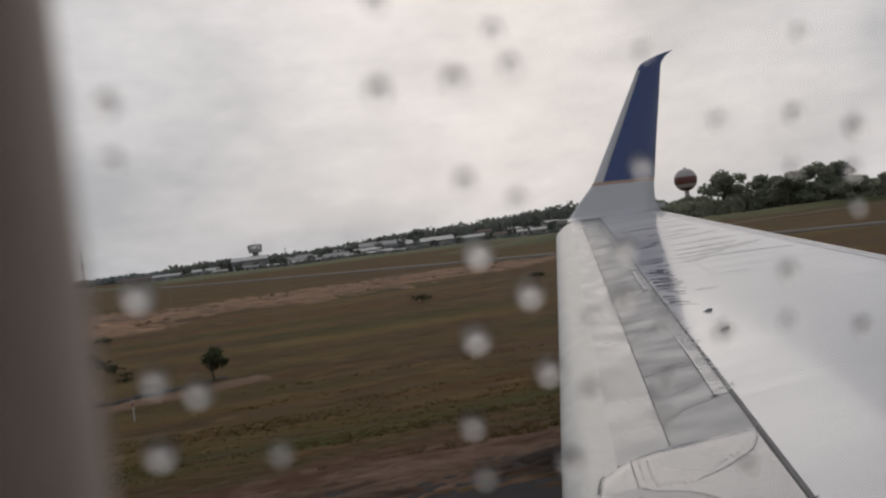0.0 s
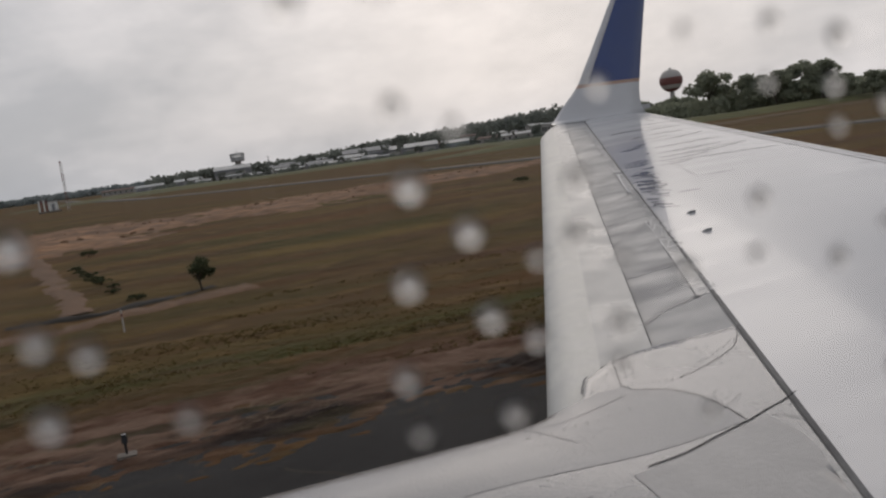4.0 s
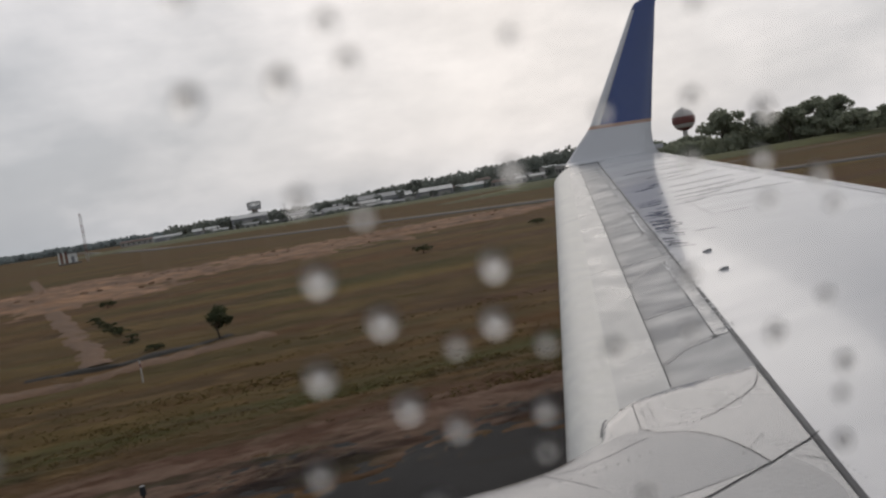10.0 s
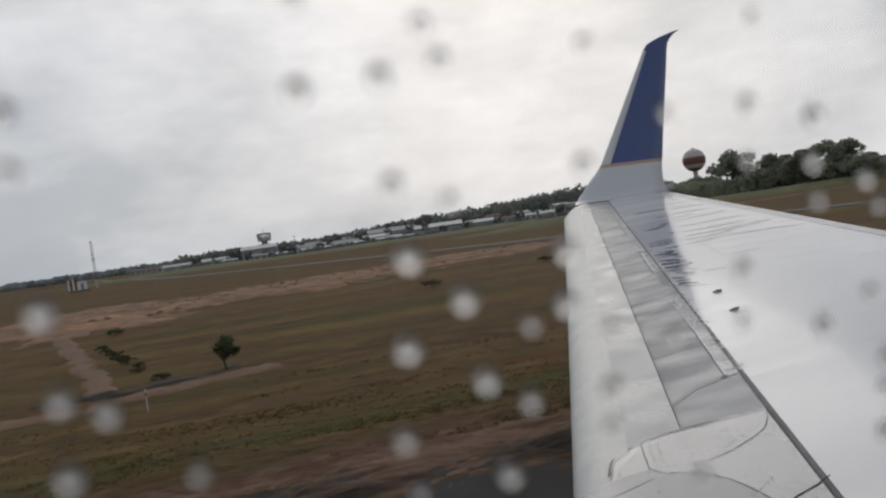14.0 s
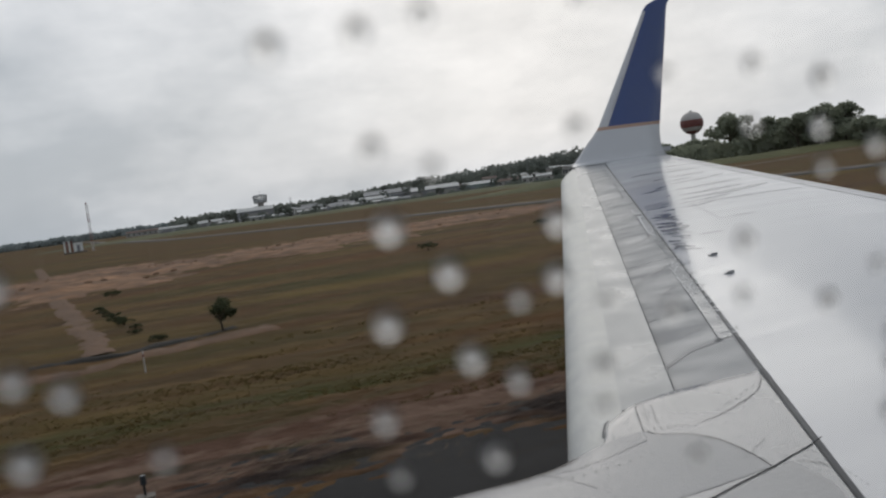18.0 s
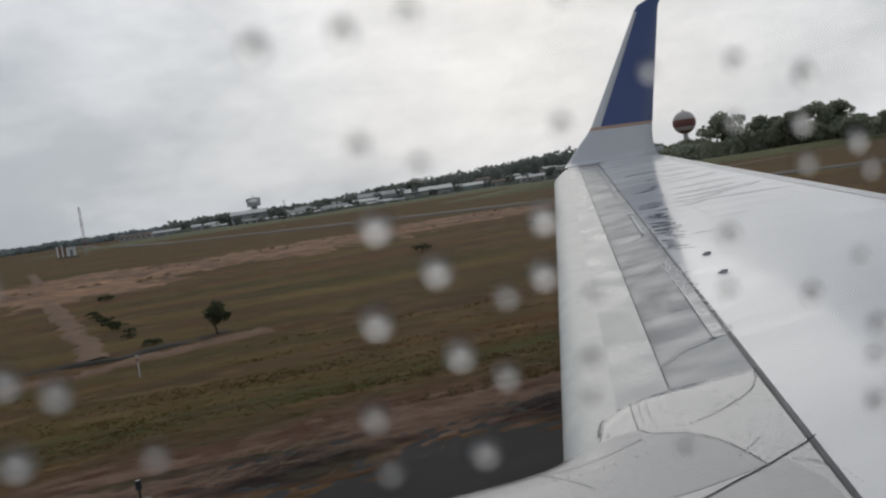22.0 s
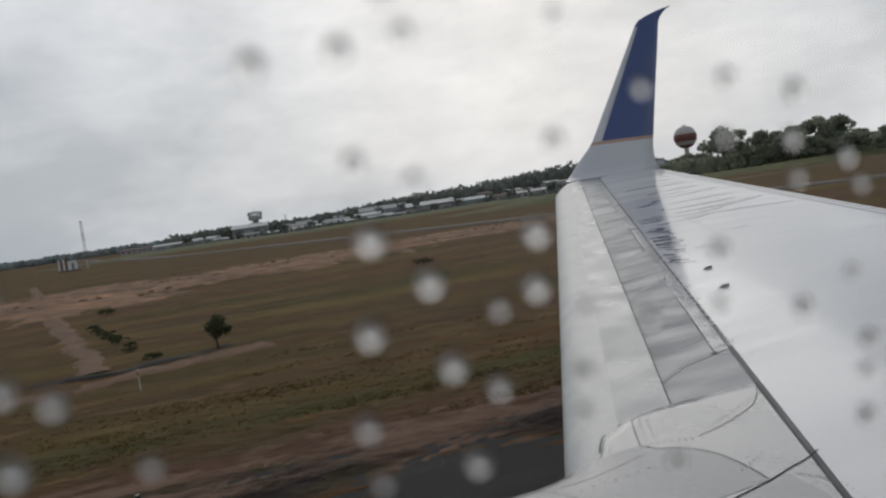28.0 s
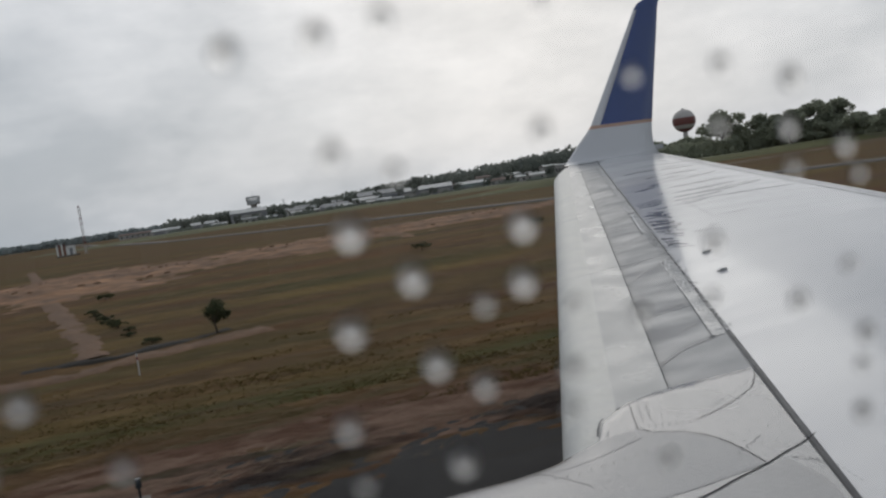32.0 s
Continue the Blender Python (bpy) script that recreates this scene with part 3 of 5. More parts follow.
film(((0.80, 9.5), (0.85, 9.15), (0.97, 9.0)), 0.014)
film(((0.98, 8.93), (0.87, 8.85), (0.85, 8.3), (0.85, 7.9), (0.93, 7.72)), 0.014)
film(((0.80, 6.5), (0.82, 6.1), (0.83, 5.55)), 0.007)
film(((0.84, 5.4), (0.84, 4.9)), 0.005)
film(((0.84, 4.44), (0.92, 4.42)), 0.006)
for y in (6.36, 6.22, 6.12, 5.98, 5.86, 5.72, 5.58):
    film(((0.84, y), (0.9 + film_rng.uniform(0, 0.06), y - 0.03)), film_rng.uniform(0.008, 0.02))
for _ in range(10):
    y = film_rng.uniform(4.6, 12.5)
    film(((film_rng.uniform(0.8, 0.95), y), (film_rng.uniform(0.84, 0.97), y + film_rng.uniform(0.05, 0.2))), film_rng.uniform(0.004, 0.009))

# ragged flecks of water caught on the hatches and along the seal, painted as glints, nobody could count them
kv, kf = [], []
for _ in range(430):
    y = film_rng.choice((film_rng.uniform(4.5, 7.7), film_rng.gauss(5.9, 0.4), film_rng.uniform(4.4, 12.0), film_rng.gauss(7.6, 0.5)))
    across = film_rng.random()
    f = film_rng.uniform(0.86, 1.0) if across < 0.55 else film_rng.gauss(1.012, 0.008)
    ln, wd, a = film_rng.uniform(0.008, 0.03), film_rng.uniform(0.003, 0.008), film_rng.gauss(0.25, 0.5) + (0 if film_rng.random() < 0.6 else 1.4)
    x, _, z = on_panel(f, y, 0.0043 if across < 0.55 else 0.0108)
    k = len(kv)
    for t in range(7):
        b, q = t * 2 * math.pi / 7, film_rng.uniform(0.6, 1.25)
        u, v = ln * q * math.cos(b), wd * q * math.sin(b)
        kv.append((x + u * math.cos(a) - v * math.sin(a), y + (u * math.sin(a) + v * math.cos(a)) * 1.6, z - 0.001))
    kv.append((x, y, z - 0.0006))
    kf += [(k + t, k + (t + 1) % 7, k + 7) for t in range(7)]
tagged(part("water_flecks", (kv, kf), WATER_GLINT, wing, "ragged flecks of standing rain water painted as white glints", smooth=True), kind="stuff")

# smooth pools of rain water with the winglet's dark reflection painted in, and paler runs drawn out aft of it
WET_REFLECTION = material("smooth_wet_pool_painted_reflection", (0.2, 0.2, 0.22), 0.16, other=(0.34, 0.34, 0.365), scale=6, coat=0.2)
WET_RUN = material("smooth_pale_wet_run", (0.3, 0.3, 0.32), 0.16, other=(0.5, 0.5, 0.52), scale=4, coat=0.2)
streak_rng = random.Random(19)


def reflection_edge(y):
    """Where the winglet's reflection ends, aft of the seal."""
    return seal_x(y) + 0.23 + 0.05 * (y - 6.5) + 0.0095 * (y - 6.5) ** 2


def streak(x0, y, ln, wd, mat, name, label, drift=0.0):
    pv = []
    ln = min(ln, trail_x(y) - 0.4 - x0)
    for i in range(15):
        t = i / 14
        w = wd * math.sin(math.pi * (0.06 + 0.88 * t)) ** 0.7 * streak_rng.uniform(0.6, 1.35)
        px, py = x0 + ln * t, y + drift * t * t + 0.03 * math.sin(4 * t + y) + streak_rng.uniform(-0.012, 0.012)
        pv += [(px, py + q, top(py + q) + bulge(px, py + q) + 0.0015) for q in (-w, w)]
    part(name, (pv, [(2 * i, 2 * i + 1, 2 * i + 3, 2 * i + 2) for i in range(14)]), mat, wing, label)


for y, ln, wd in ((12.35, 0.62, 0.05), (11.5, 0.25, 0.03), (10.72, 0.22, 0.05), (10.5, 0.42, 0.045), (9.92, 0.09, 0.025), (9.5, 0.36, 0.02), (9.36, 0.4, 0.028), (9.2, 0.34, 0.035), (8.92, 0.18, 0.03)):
    x1 = reflection_edge(y) + streak_rng.uniform(-0.05, 0.03)
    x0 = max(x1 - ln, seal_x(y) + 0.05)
    streak(x0, y, x1 - x0, wd, WET_REFLECTION, "wet_pool", "smooth pool of rain water with the winglet's dark reflection painted in")
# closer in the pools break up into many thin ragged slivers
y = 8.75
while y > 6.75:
    x1 = reflection_edge(y) + streak_rng.uniform(-0.16, 0.03)
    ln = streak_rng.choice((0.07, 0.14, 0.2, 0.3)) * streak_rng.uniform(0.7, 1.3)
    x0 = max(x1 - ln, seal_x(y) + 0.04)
    streak(x0, y, max(x1 - x0, 0.06), streak_rng.uniform(0.012, 0.05), WET_REFLECTION, "wet_pool", "smooth pool of rain water with the winglet's dark reflection painted in", drift=streak_rng.uniform(-0.05, 0.03))
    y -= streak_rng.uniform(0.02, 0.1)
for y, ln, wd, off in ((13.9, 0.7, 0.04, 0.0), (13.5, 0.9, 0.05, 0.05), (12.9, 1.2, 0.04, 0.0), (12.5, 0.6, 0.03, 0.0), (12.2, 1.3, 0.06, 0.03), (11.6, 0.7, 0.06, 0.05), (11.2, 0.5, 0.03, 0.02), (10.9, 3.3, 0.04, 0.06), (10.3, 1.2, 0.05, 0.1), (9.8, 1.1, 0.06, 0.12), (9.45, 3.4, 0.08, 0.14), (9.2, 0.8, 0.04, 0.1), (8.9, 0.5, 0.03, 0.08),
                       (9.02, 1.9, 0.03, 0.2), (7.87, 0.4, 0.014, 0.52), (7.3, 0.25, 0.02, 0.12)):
    streak(reflection_edge(y) + off, y, ln, wd, WET_RUN, "wet_run", "pale smooth run of rain water", drift=(0.0 if 9.0 < y < 9.1 else 0.1) * ln)

y = 4.0
while y < 11.5:                              # small wet marks where water creeps out from under the seal
    y += streak_rng.uniform(0.2, 1.1)
    streak(seal_x(y) + 0.008, y, streak_rng.uniform(0.03, 0.08), streak_rng.uniform(0.005, 0.014), WET_RUN, "wet_mark", "small wet mark beside the seal", drift=0.01)

# flap, aileron and spoiler lines as thin dark gaps in the skin


def wing_line(points, width, name="panel_gap", mat=GAP, lift=0.003):
    pts = []
    for (x0, y0), (x1, y1) in zip(points[:-1], points[1:]):
        pts += [on_wing(x0 + (x1 - x0) * i / 8, y0 + (y1 - y0) * i / 8, lift) for i in range(8)]
    pts.append(on_wing(*points[-1], lift))
    return part(name, ribbon(pts, width), mat, wing)


wing_line([(trail_x(y) - 0.24, y) for y in (5.0, 8.0, 11.0, 14.2)], 0.016)
wing_line([(trail_x(y) - 0.11, y) for y in (5.0, 8.0, 11.0, 14.6)], 0.012)
wing_line([(6.11, 9.08), (5.6, 7.82)], 0.006, mat=WET_RUN, lift=0.006)
for y in (5.4, 7.2):
    wing_line([(trail_x(y) - 0.5, y), (trail_x(y) - 0.24, y + 0.04)], 0.006, lift=0.005)

# two small vortex blades on the skin
for x, y in ((4.50, 6.45), (4.17, 5.79)):
    z = top(y) + bulge(x, y)
    bm = bmesh.new()
    vs = [bm.verts.new(p) for p in ((x - 0.05, y - 0.014, z), (x + 0.035, y - 0.014, z), (x + 0.035, y - 0.014, z + 0.021), (x - 0.012, y - 0.014, z + 0.021),
                                    (x - 0.05, y + 0.014, z), (x + 0.035, y + 0.014, z), (x + 0.035, y + 0.014, z + 0.018), (x - 0.012, y + 0.014, z + 0.018))]
    for f in ((0, 1, 2, 3), (7, 6, 5, 4), (0, 4, 5, 1), (1, 5, 6, 2), (2, 6, 7, 3), (3, 7, 4, 0)):
        bm.faces.new([vs[i] for i in f])
    part("vortex_blade", bm, LE_PAINT, wing, "small dark vortex blade")

# ---- winglet ----
# height, y, leading x, trailing x
SECTIONS = [(-0.044, 15.03, 7.58, 9.69), (-0.034, 15.10, 7.62, 9.72), (-0.008, 15.19, 7.69, 9.76), (0.045, 15.28, 7.79, 9.78), (0.13, 15.345, 7.90, 9.79), (0.25, 15.39, 8.03, 9.80), (0.40, 15.435, 8.20, 9.83), (0.50, 15.455, 8.32, 9.85), (0.60, 15.477, 8.425, 9.88),
            (0.665, 15.49, 8.49, 9.905), (1.2, 15.61, 8.87, 10.08), (1.8, 15.74, 9.29, 10.28), (2.4, 15.86, 9.70, 10.48), (2.95, 15.98, 10.08, 10.66),
            (3.08, 16.005, 10.20, 10.71), (3.17, 16.02, 10.40, 10.78), (3.25, 16.035, 10.63, 10.87), (3.31, 16.045, 10.84, 10.97), (3.35, 16.05, 11.03, 11.06)]
CHORD = [0.0, 0.02, 0.06, 0.13, 0.3, 0.5, 0.75, 1.0]


def winglet_ring(sec, lo, hi, closed=True):
    z, y, a, b = sec
    c = b - a
    inner, outer = [], []
    for s in CHORD:
        if lo <= s <= hi:
            th = 0.075 * c * (2.0 * math.sqrt(max(s, 0)) * (1 - s) + 0.012)
            lean = min(1.0, (z + 0.052) / 0.3)        # at the root the inner face turns into the wing's top
            inner.append((a + c * s, y - th * lean, z + 0.004))
            outer.append((a + c * s, y + th + 0.02 * (1 - lean), z - th * (1 - lean)))
    return inner + outer[::-1]


winglet = part("winglet", loft([winglet_ring(s, 0, 1) for s in SECTIONS[:9]], cap=False), WING_PAINT, airliner, "white root of the blended winglet", smooth=True)
part("gold_line", loft([winglet_ring(s, 0, 1) for s in SECTIONS[8:10]]), GOLD, winglet, "faded gold stripe", smooth=True)
part("blue_panel", loft([winglet_ring(s, 0.13, 1) for s in SECTIONS[9:14]]), BLUE, winglet, "royal blue winglet panel", smooth=True)
part("winglet_edge", loft([winglet_ring(s, 0, 0.13) for s in SECTIONS[9:14]]), WING_PAINT, winglet, "pale winglet leading edge", smooth=True)
part("winglet_tip", loft([winglet_ring(s, 0, 1) for s in SECTIONS[13:]]), BLUE, winglet, "swept blue winglet tip", smooth=True)
part("tip_light", box(9.76, 10.0, 15.33, 15.41, 0.03, 0.13, 0.02), SKIN, winglet, "small white trailing light housing")
for y in (13.2, 14.3):
    part("static_wick", rod((trail_x(y) - 0.02, y, top(y) - 0.01), (trail_x(y) + 0.2, y, top(y)), 0.006, 0.003, 6), SEAL, wing)

# ---- engine nacelle and pylon fairing ----
NAC_Y, NAC_Z = 2.93, -2.32
rr = []
for x, r in ((-3.35, 0.86), (-3.42, 0.93), (-3.38, 0.98), (-3.1, 1.03), (-2.4, 1.08), (-1.4, 1.11), (-0.4, 1.11), (0.5, 1.09), (1.2, 1.02), (1.9, 0.9), (2.2, 0.8), (2.2, 0.72)):
    rr.append([(x, NAC_Y + r * math.sin(2 * math.pi * k / 48), NAC_Z + r * math.cos(2 * math.pi * k / 48)) for k in range(48)])
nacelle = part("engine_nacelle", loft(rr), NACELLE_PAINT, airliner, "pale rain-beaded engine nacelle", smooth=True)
part("inlet_lip", loft([[(x, NAC_Y + r * math.sin(2 * math.pi * k / 40), NAC_Z + r * math.cos(2 * math.pi * k / 40)) for k in range(40)]
                        for x, r in ((-3.05, 0.80), (-3.3, 0.82), (-3.44, 0.9), (-3.4, 0.99), (-3.2, 1.03))]), BARE_METAL, nacelle, "bare metal inlet lip", smooth=True)
part("fan", loft([[(x, NAC_Y + r * math.sin(2 * math.pi * k / 24), NAC_Z + r * math.cos(2 * math.pi * k / 24)) for k in range(24)]
                  for x, r in ((-2.7, 0.8), (-2.72, 0.2), (-2.95, 0.02))], cap=True), GAP, nacelle)
part("exhaust_core", loft([[(x, NAC_Y + r * math.sin(2 * math.pi * k / 24), NAC_Z + r * math.cos(2 * math.pi * k / 24)) for k in range(24)]
                           for x, r in ((1.9, 0.6), (2.7, 0.45), (3.0, 0.4))], cap=True), BARE_METAL, nacelle)


def saddle(x, y):
    """Top of the pylon fairing: nacelle crown run into the wing's upper surface."""
    dy = y - NAC_Y
    r = 1.11
    crown = NAC_Z + math.sqrt(max(0.02, r * r - dy * dy)) + 0.008
    out = min(max((y - 3.0) / 0.6, 0), 1)
    s = min(max((x - 0.75 - 0.77 * out) / (1.15 - 0.87 * out), 0), 1)
    s = s * s * (3 - 2 * s)
    edge = min(max((y - 3.2) / 0.62, 0), 1)
    wing_z = top(y) + 0.022 - 0.004 * edge
    return crown * (1 - s) + wing_z * s


EDGE = ((1.3, 3.30), (1.656, 3.41), (1.75, 3.46), (1.78, 3.50), (1.80, 3.535), (1.86, 3.62), (1.917, 3.665), (2.0, 3.725), (2.09, 3.778), (2.25, 3.815), (2.4, 3.833), (3.0, 3.84))


def fairing_edge(x):
    """Outboard edge of the fairing, with its rounded front end."""
    if x <= EDGE[0][0]:
        return EDGE[0][1]
    for (x0, y0), (x1, y1) in zip(EDGE[:-1], EDGE[1:]):
        if x <= x1:
            return y0 + (y1 - y0) * (x - x0) / (x1 - x0)
    return EDGE[-1][1]


grid, faces = [], []
NX, NY = 90, 26
for i in range(NX + 1):
    for j in range(NY + 1):
        u = i / NX
        y = 2.1 + (3.82 - 2.1) * j / NY
        far = min(seal_x(y) - 0.045, 2.98)
        x = 0.35 + (far - 0.35) * u
        lim = fairing_edge(x)
        y = 2.1 + (lim - 2.1) * j / NY
        grid.append((x, y, saddle(x, y)))
for i in range(NX):
    for j in range(NY):
        k = i * (NY + 1) + j
        faces.append((k, k + NY + 1, k + NY + 2, k + 1))
rim = [i * (NY + 1) + NY for i in range(NX + 1)]      # outboard edge rolls down
last = rim
for dy, dz in ((0.012, -0.006), (0.021, -0.02), (0.026, -0.045), (0.022, -0.12), (0.0, -0.3)):
    row = []
    for k in rim:
        x, y, z = grid[k]
        row.append(len(grid))
        grid.append((x - dy * 0.6, y + dy * 0.8, z + dz))
    faces += [(last[i], last[i + 1], row[i + 1], row[i]) for i in range(NX)]
    last = row
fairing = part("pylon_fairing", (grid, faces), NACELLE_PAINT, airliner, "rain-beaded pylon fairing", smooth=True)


def fairing_line(points, width, name="panel_gap", mat=GAP):
    pts = []
    for (x0, y0), (x1, y1) in zip(points[:-1], points[1:]):
        pts += [(x0 + (x1 - x0) * i / 5, y0 + (y1 - y0) * i / 5) for i in range(5)]
    pts.append(points[-1])
    return part(name, ribbon([(x, y, max(saddle(x, y), top(y)) + 0.003) for x, y in pts], width * 0.7), mat, fairing)


fairing_line([(2.90, 3.84), (2.86, 3.80), (2.79, 3.71), (2.73, 3.645), (2.67, 3.59), (2.60, 3.55), (2.52, 3.51), (2.42, 3.465), (2.32, 3.43), (2.22, 3.405)], 0.0052)
fairing_line([(1.94, 3.46), (1.96, 3.415), (1.98, 3.385), (2.035, 3.355), (2.09, 3.32), (2.14, 3.25), (2.165, 3.18), (2.18, 3.09), (2.183, 3.0), (2.175, 2.88)], 0.0075)
fairing_line([(1.60, 2.72), (1.80, 2.765), (1.98, 2.82), (2.175, 2.87), (2.30, 2.915), (2.40, 2.945), (2.48, 2.975), (2.53, 3.0)], 0.011)
fairing_line([(2.082, 3.768), (2.06, 3.72), (2.0, 3.59), (1.945, 3.47)], 0.006, mat=SEAL)
fairing_line([(2.29, 2.87), (2.35, 2.81), (2.36, 2.74), (2.32, 2.61), (2.26, 2.48)], 0.006, mat=SEAL)
fairing_line([(0.55, 3.25), (1.0, 3.22), (1.5, 3.24), (1.9, 3.36)], 0.004, mat=SEAL)
fairing_line([(1.32, 3.30), (1.38, 3.16), (1.46, 3.00)], 0.005, mat=SEAL)
# smooth wet panel on the shoulder of the nacelle, between the seams; reflected tone is in its colour
AFT = ((1.94, 3.46), (1.98, 3.385), (2.09, 3.32), (2.165, 3.18), (2.183, 3.0), (2.175, 2.875))
pv = []
for i in range(16):
    q = i / 15 * (len(AFT) - 1)
    k = min(int(q), len(AFT) - 2)
    ax, ay = (AFT[k][c] + (AFT[k + 1][c] - AFT[k][c]) * (q - k) for c in (0, 1))
    bx, by = -0.5, 3.28 - 0.72 * i / 15
    for j in range(33):
        x, y = ax - 0.006 + (bx - ax) * j / 32, ay + (by - ay) * j / 32
        pv.append((x, y, max(saddle(x, y), top(y) - (0.5 if x < 1.9 else 0)) + 0.0015))
part("shoulder_panel", (pv, [(i * 33 + j, i * 33 + j + 1, (i + 1) * 33 + j + 1, (i + 1) * 33 + j) for i in range(15) for j in range(32)]), NACELLE_WET, fairing, "smooth wet shoulder panel with grey reflection in its colour", smooth=True)
# lighter removable panel inboard of the pylon line
pv, pf = [], []
for i in range(13):
    y_hi = 2.70 + 0.20 * i / 12
    x_hi = 1.50 + 0.76 * i / 12
    for j in range(7):
        yy = y_hi - 0.025 - 0.62 * j / 6
        xx = min(x_hi + 0.01, seal_x(yy) - 0.075)
        pv.append((xx, yy, max(saddle(xx, yy), top(yy)) + 0.0025))
pf = [(i * 7 + j, i * 7 + j + 1, (i + 1) * 7 + j + 1, (i + 1) * 7 + j) for i in range(12) for j in range(6)]
part("access_panel", (pv, pf), ACCESS_PAINT, fairing, "pale hammered access panel", smooth=True)
# rivet rows, too small to pick apart
rv, rf = [], []
rivets = [(2.86 - 0.055 * i, 3.74 - 0.028 * i) for i in range(10)] + [(1.3 + 0.06 * i, 3.12 + 0.012 * i) for i in range(10)] + \
         [(2.0 + 0.03 * i, 3.46 - 0.01 * i) for i in range(7)] + [(2.11 - 0.022 * i, 3.735 - 0.046 * i) for i in range(5)] + [(2.14 - 0.022 * i, 3.71 - 0.046 * i) for i in range(5)] + \
         [(2.40 - 0.006 * i, 2.82 - 0.035 * i) for i in range(8)] + [(2.14 + 0.035 * i, 3.0 + 0.02 * i) for i in range(6)]
for x, y in rivets:
    z, k = max(saddle(x, y), top(y)) + 0.004, len(rv)
    rv += [(x + 0.005 * math.cos(a), y + 0.005 * math.sin(a), z) for a in (0, 1.05, 2.09, 3.14, 4.19, 5.24)]
    rf.append(tuple(range(k, k + 6)))
tagged(part("rivets", (rv, rf), SEAL, fairing), kind="stuff")
# beads of rain on the fairing, nobody could count them
rng_bead = random.Random(3)
BEAD = material("beaded_rain_on_paint", (0.5, 0.5, 0.51), 0.12, other=(0.38, 0.38, 0.39), scale=20, coat=0.8)
bv, bf = [], []
for _ in range(2600):
    y = rng_bead.uniform(2.3, 3.8)
    x = rng_bead.uniform(1.0, min(2.9, seal_x(y) - 0.05))
    if y > fairing_edge(x) - 0.01:
        continue
    r = 0.002 + 0.0075 * rng_bead.random() ** 3
    z, k = saddle(x, y) + 0.0004, len(bv)
    bv += [(x + r * q * math.cos(t), y + r * q * math.sin(t) * 0.8, z + h * r) for q, h in ((1.0, -0.02), (0.62, 0.075)) for t in (0, 1.05, 2.09, 3.14, 4.19, 5.24)] + [(x, y, z + 0.11 * r)]
    bf += [(k + i, k + (i + 1) % 6, k + 6 + (i + 1) % 6, k + 6 + i) for i in range(6)] + [(k + 6 + i, k + 6 + (i + 1) % 6, k + 12) for i in range(6)]
tagged(part("rain_beads", (bv, bf), BEAD, fairing, smooth=True), kind="stuff")
# dark gap between the slat's end and the fairing's rounded front
gap_line = [(x - 0.014, fairing_edge(x) + 0.015, saddle(x, fairing_edge(x)) + 0.001) for x in (1.765, 1.78, 1.80, 1.83, 1.86, 1.89)]
part("slat_end_slot", ribbon(gap_line, 0.011), SEAL, fairing, "dark slot at the slat's inner end")

# ---- fuselage side and cabin window ----
FUS_Y, FUS_Z, FUS_R = -1.74, -0.35, 1.9


def hull(x0, x1, cuts, taper=None):
    """Rings of the fuselage between two stations, open between the given angles."""
    arcs, start = [], None
    for a0, a1 in zip([c[1] for c in cuts] or [0.0], [c[0] for c in cuts[1:]] + [cuts[0][0] + 360 if cuts else 360.0]):
        arcs.append((a0, a1))
    for a0, a1 in arcs:
        n = max(6, int((a1 - a0) / 7))
        ang = [radians(a0 + (a1 - a0) * k / n) for k in range(n + 1)]
        rings_ = [[(x, FUS_Y + FUS_R * r * math.cos(a), FUS_Z + dz + FUS_R * r * math.sin(a)) for a in ang] for x, r, dz in (taper or ((x0, 1.0, 0.0), (x1, 1.0, 0.0)))]
        part("fuselage_skin", loft(rings_, closed=False), SKIN, airliner, "white painted fuselage skin", smooth=True)


# FAR is an unseen, oversized opening that lets extra light into the cabin
NEAR, FAR = (3.2, 18.2), (156.0, 179.0)
hull(0, 0, [], ((-15.5, 0.02, -0.7), (-15.2, 0.3, -0.65), (-14.2, 0.62, -0.45), (-12.5, 0.88, -0.2), (-10.5, 1.0, 0.0), (-1.6, 1.0, 0.0)))
WINDOWS = [(c - 0.12, c + 0.12) for c in (-1.42, -0.90, -0.42)] + [(-0.135, 0.245)] + [(c - 0.12, c + 0.12) for c in (0.64, 1.16)]
cut = -1.6
for w0, w1 in WINDOWS:
    hull(cut, w0, [FAR])
    hull(w0, w1, [NEAR, FAR])
    cut = w1
hull(cut, 1.6, [FAR])
hull(0, 0, [], ((1.6, 1.0, 0.0), (12.0, 1.0, 0.0), (16.0, 0.78, 0.35), (20.0, 0.4, 0.8), (22.0, 0.1, 1.0)))


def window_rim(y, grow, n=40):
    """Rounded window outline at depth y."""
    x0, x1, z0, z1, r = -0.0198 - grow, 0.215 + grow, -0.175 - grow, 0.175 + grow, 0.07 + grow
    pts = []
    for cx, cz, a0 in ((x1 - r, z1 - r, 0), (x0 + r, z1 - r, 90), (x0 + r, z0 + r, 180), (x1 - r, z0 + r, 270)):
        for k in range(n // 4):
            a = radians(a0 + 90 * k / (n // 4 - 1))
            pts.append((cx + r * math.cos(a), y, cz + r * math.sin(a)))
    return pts


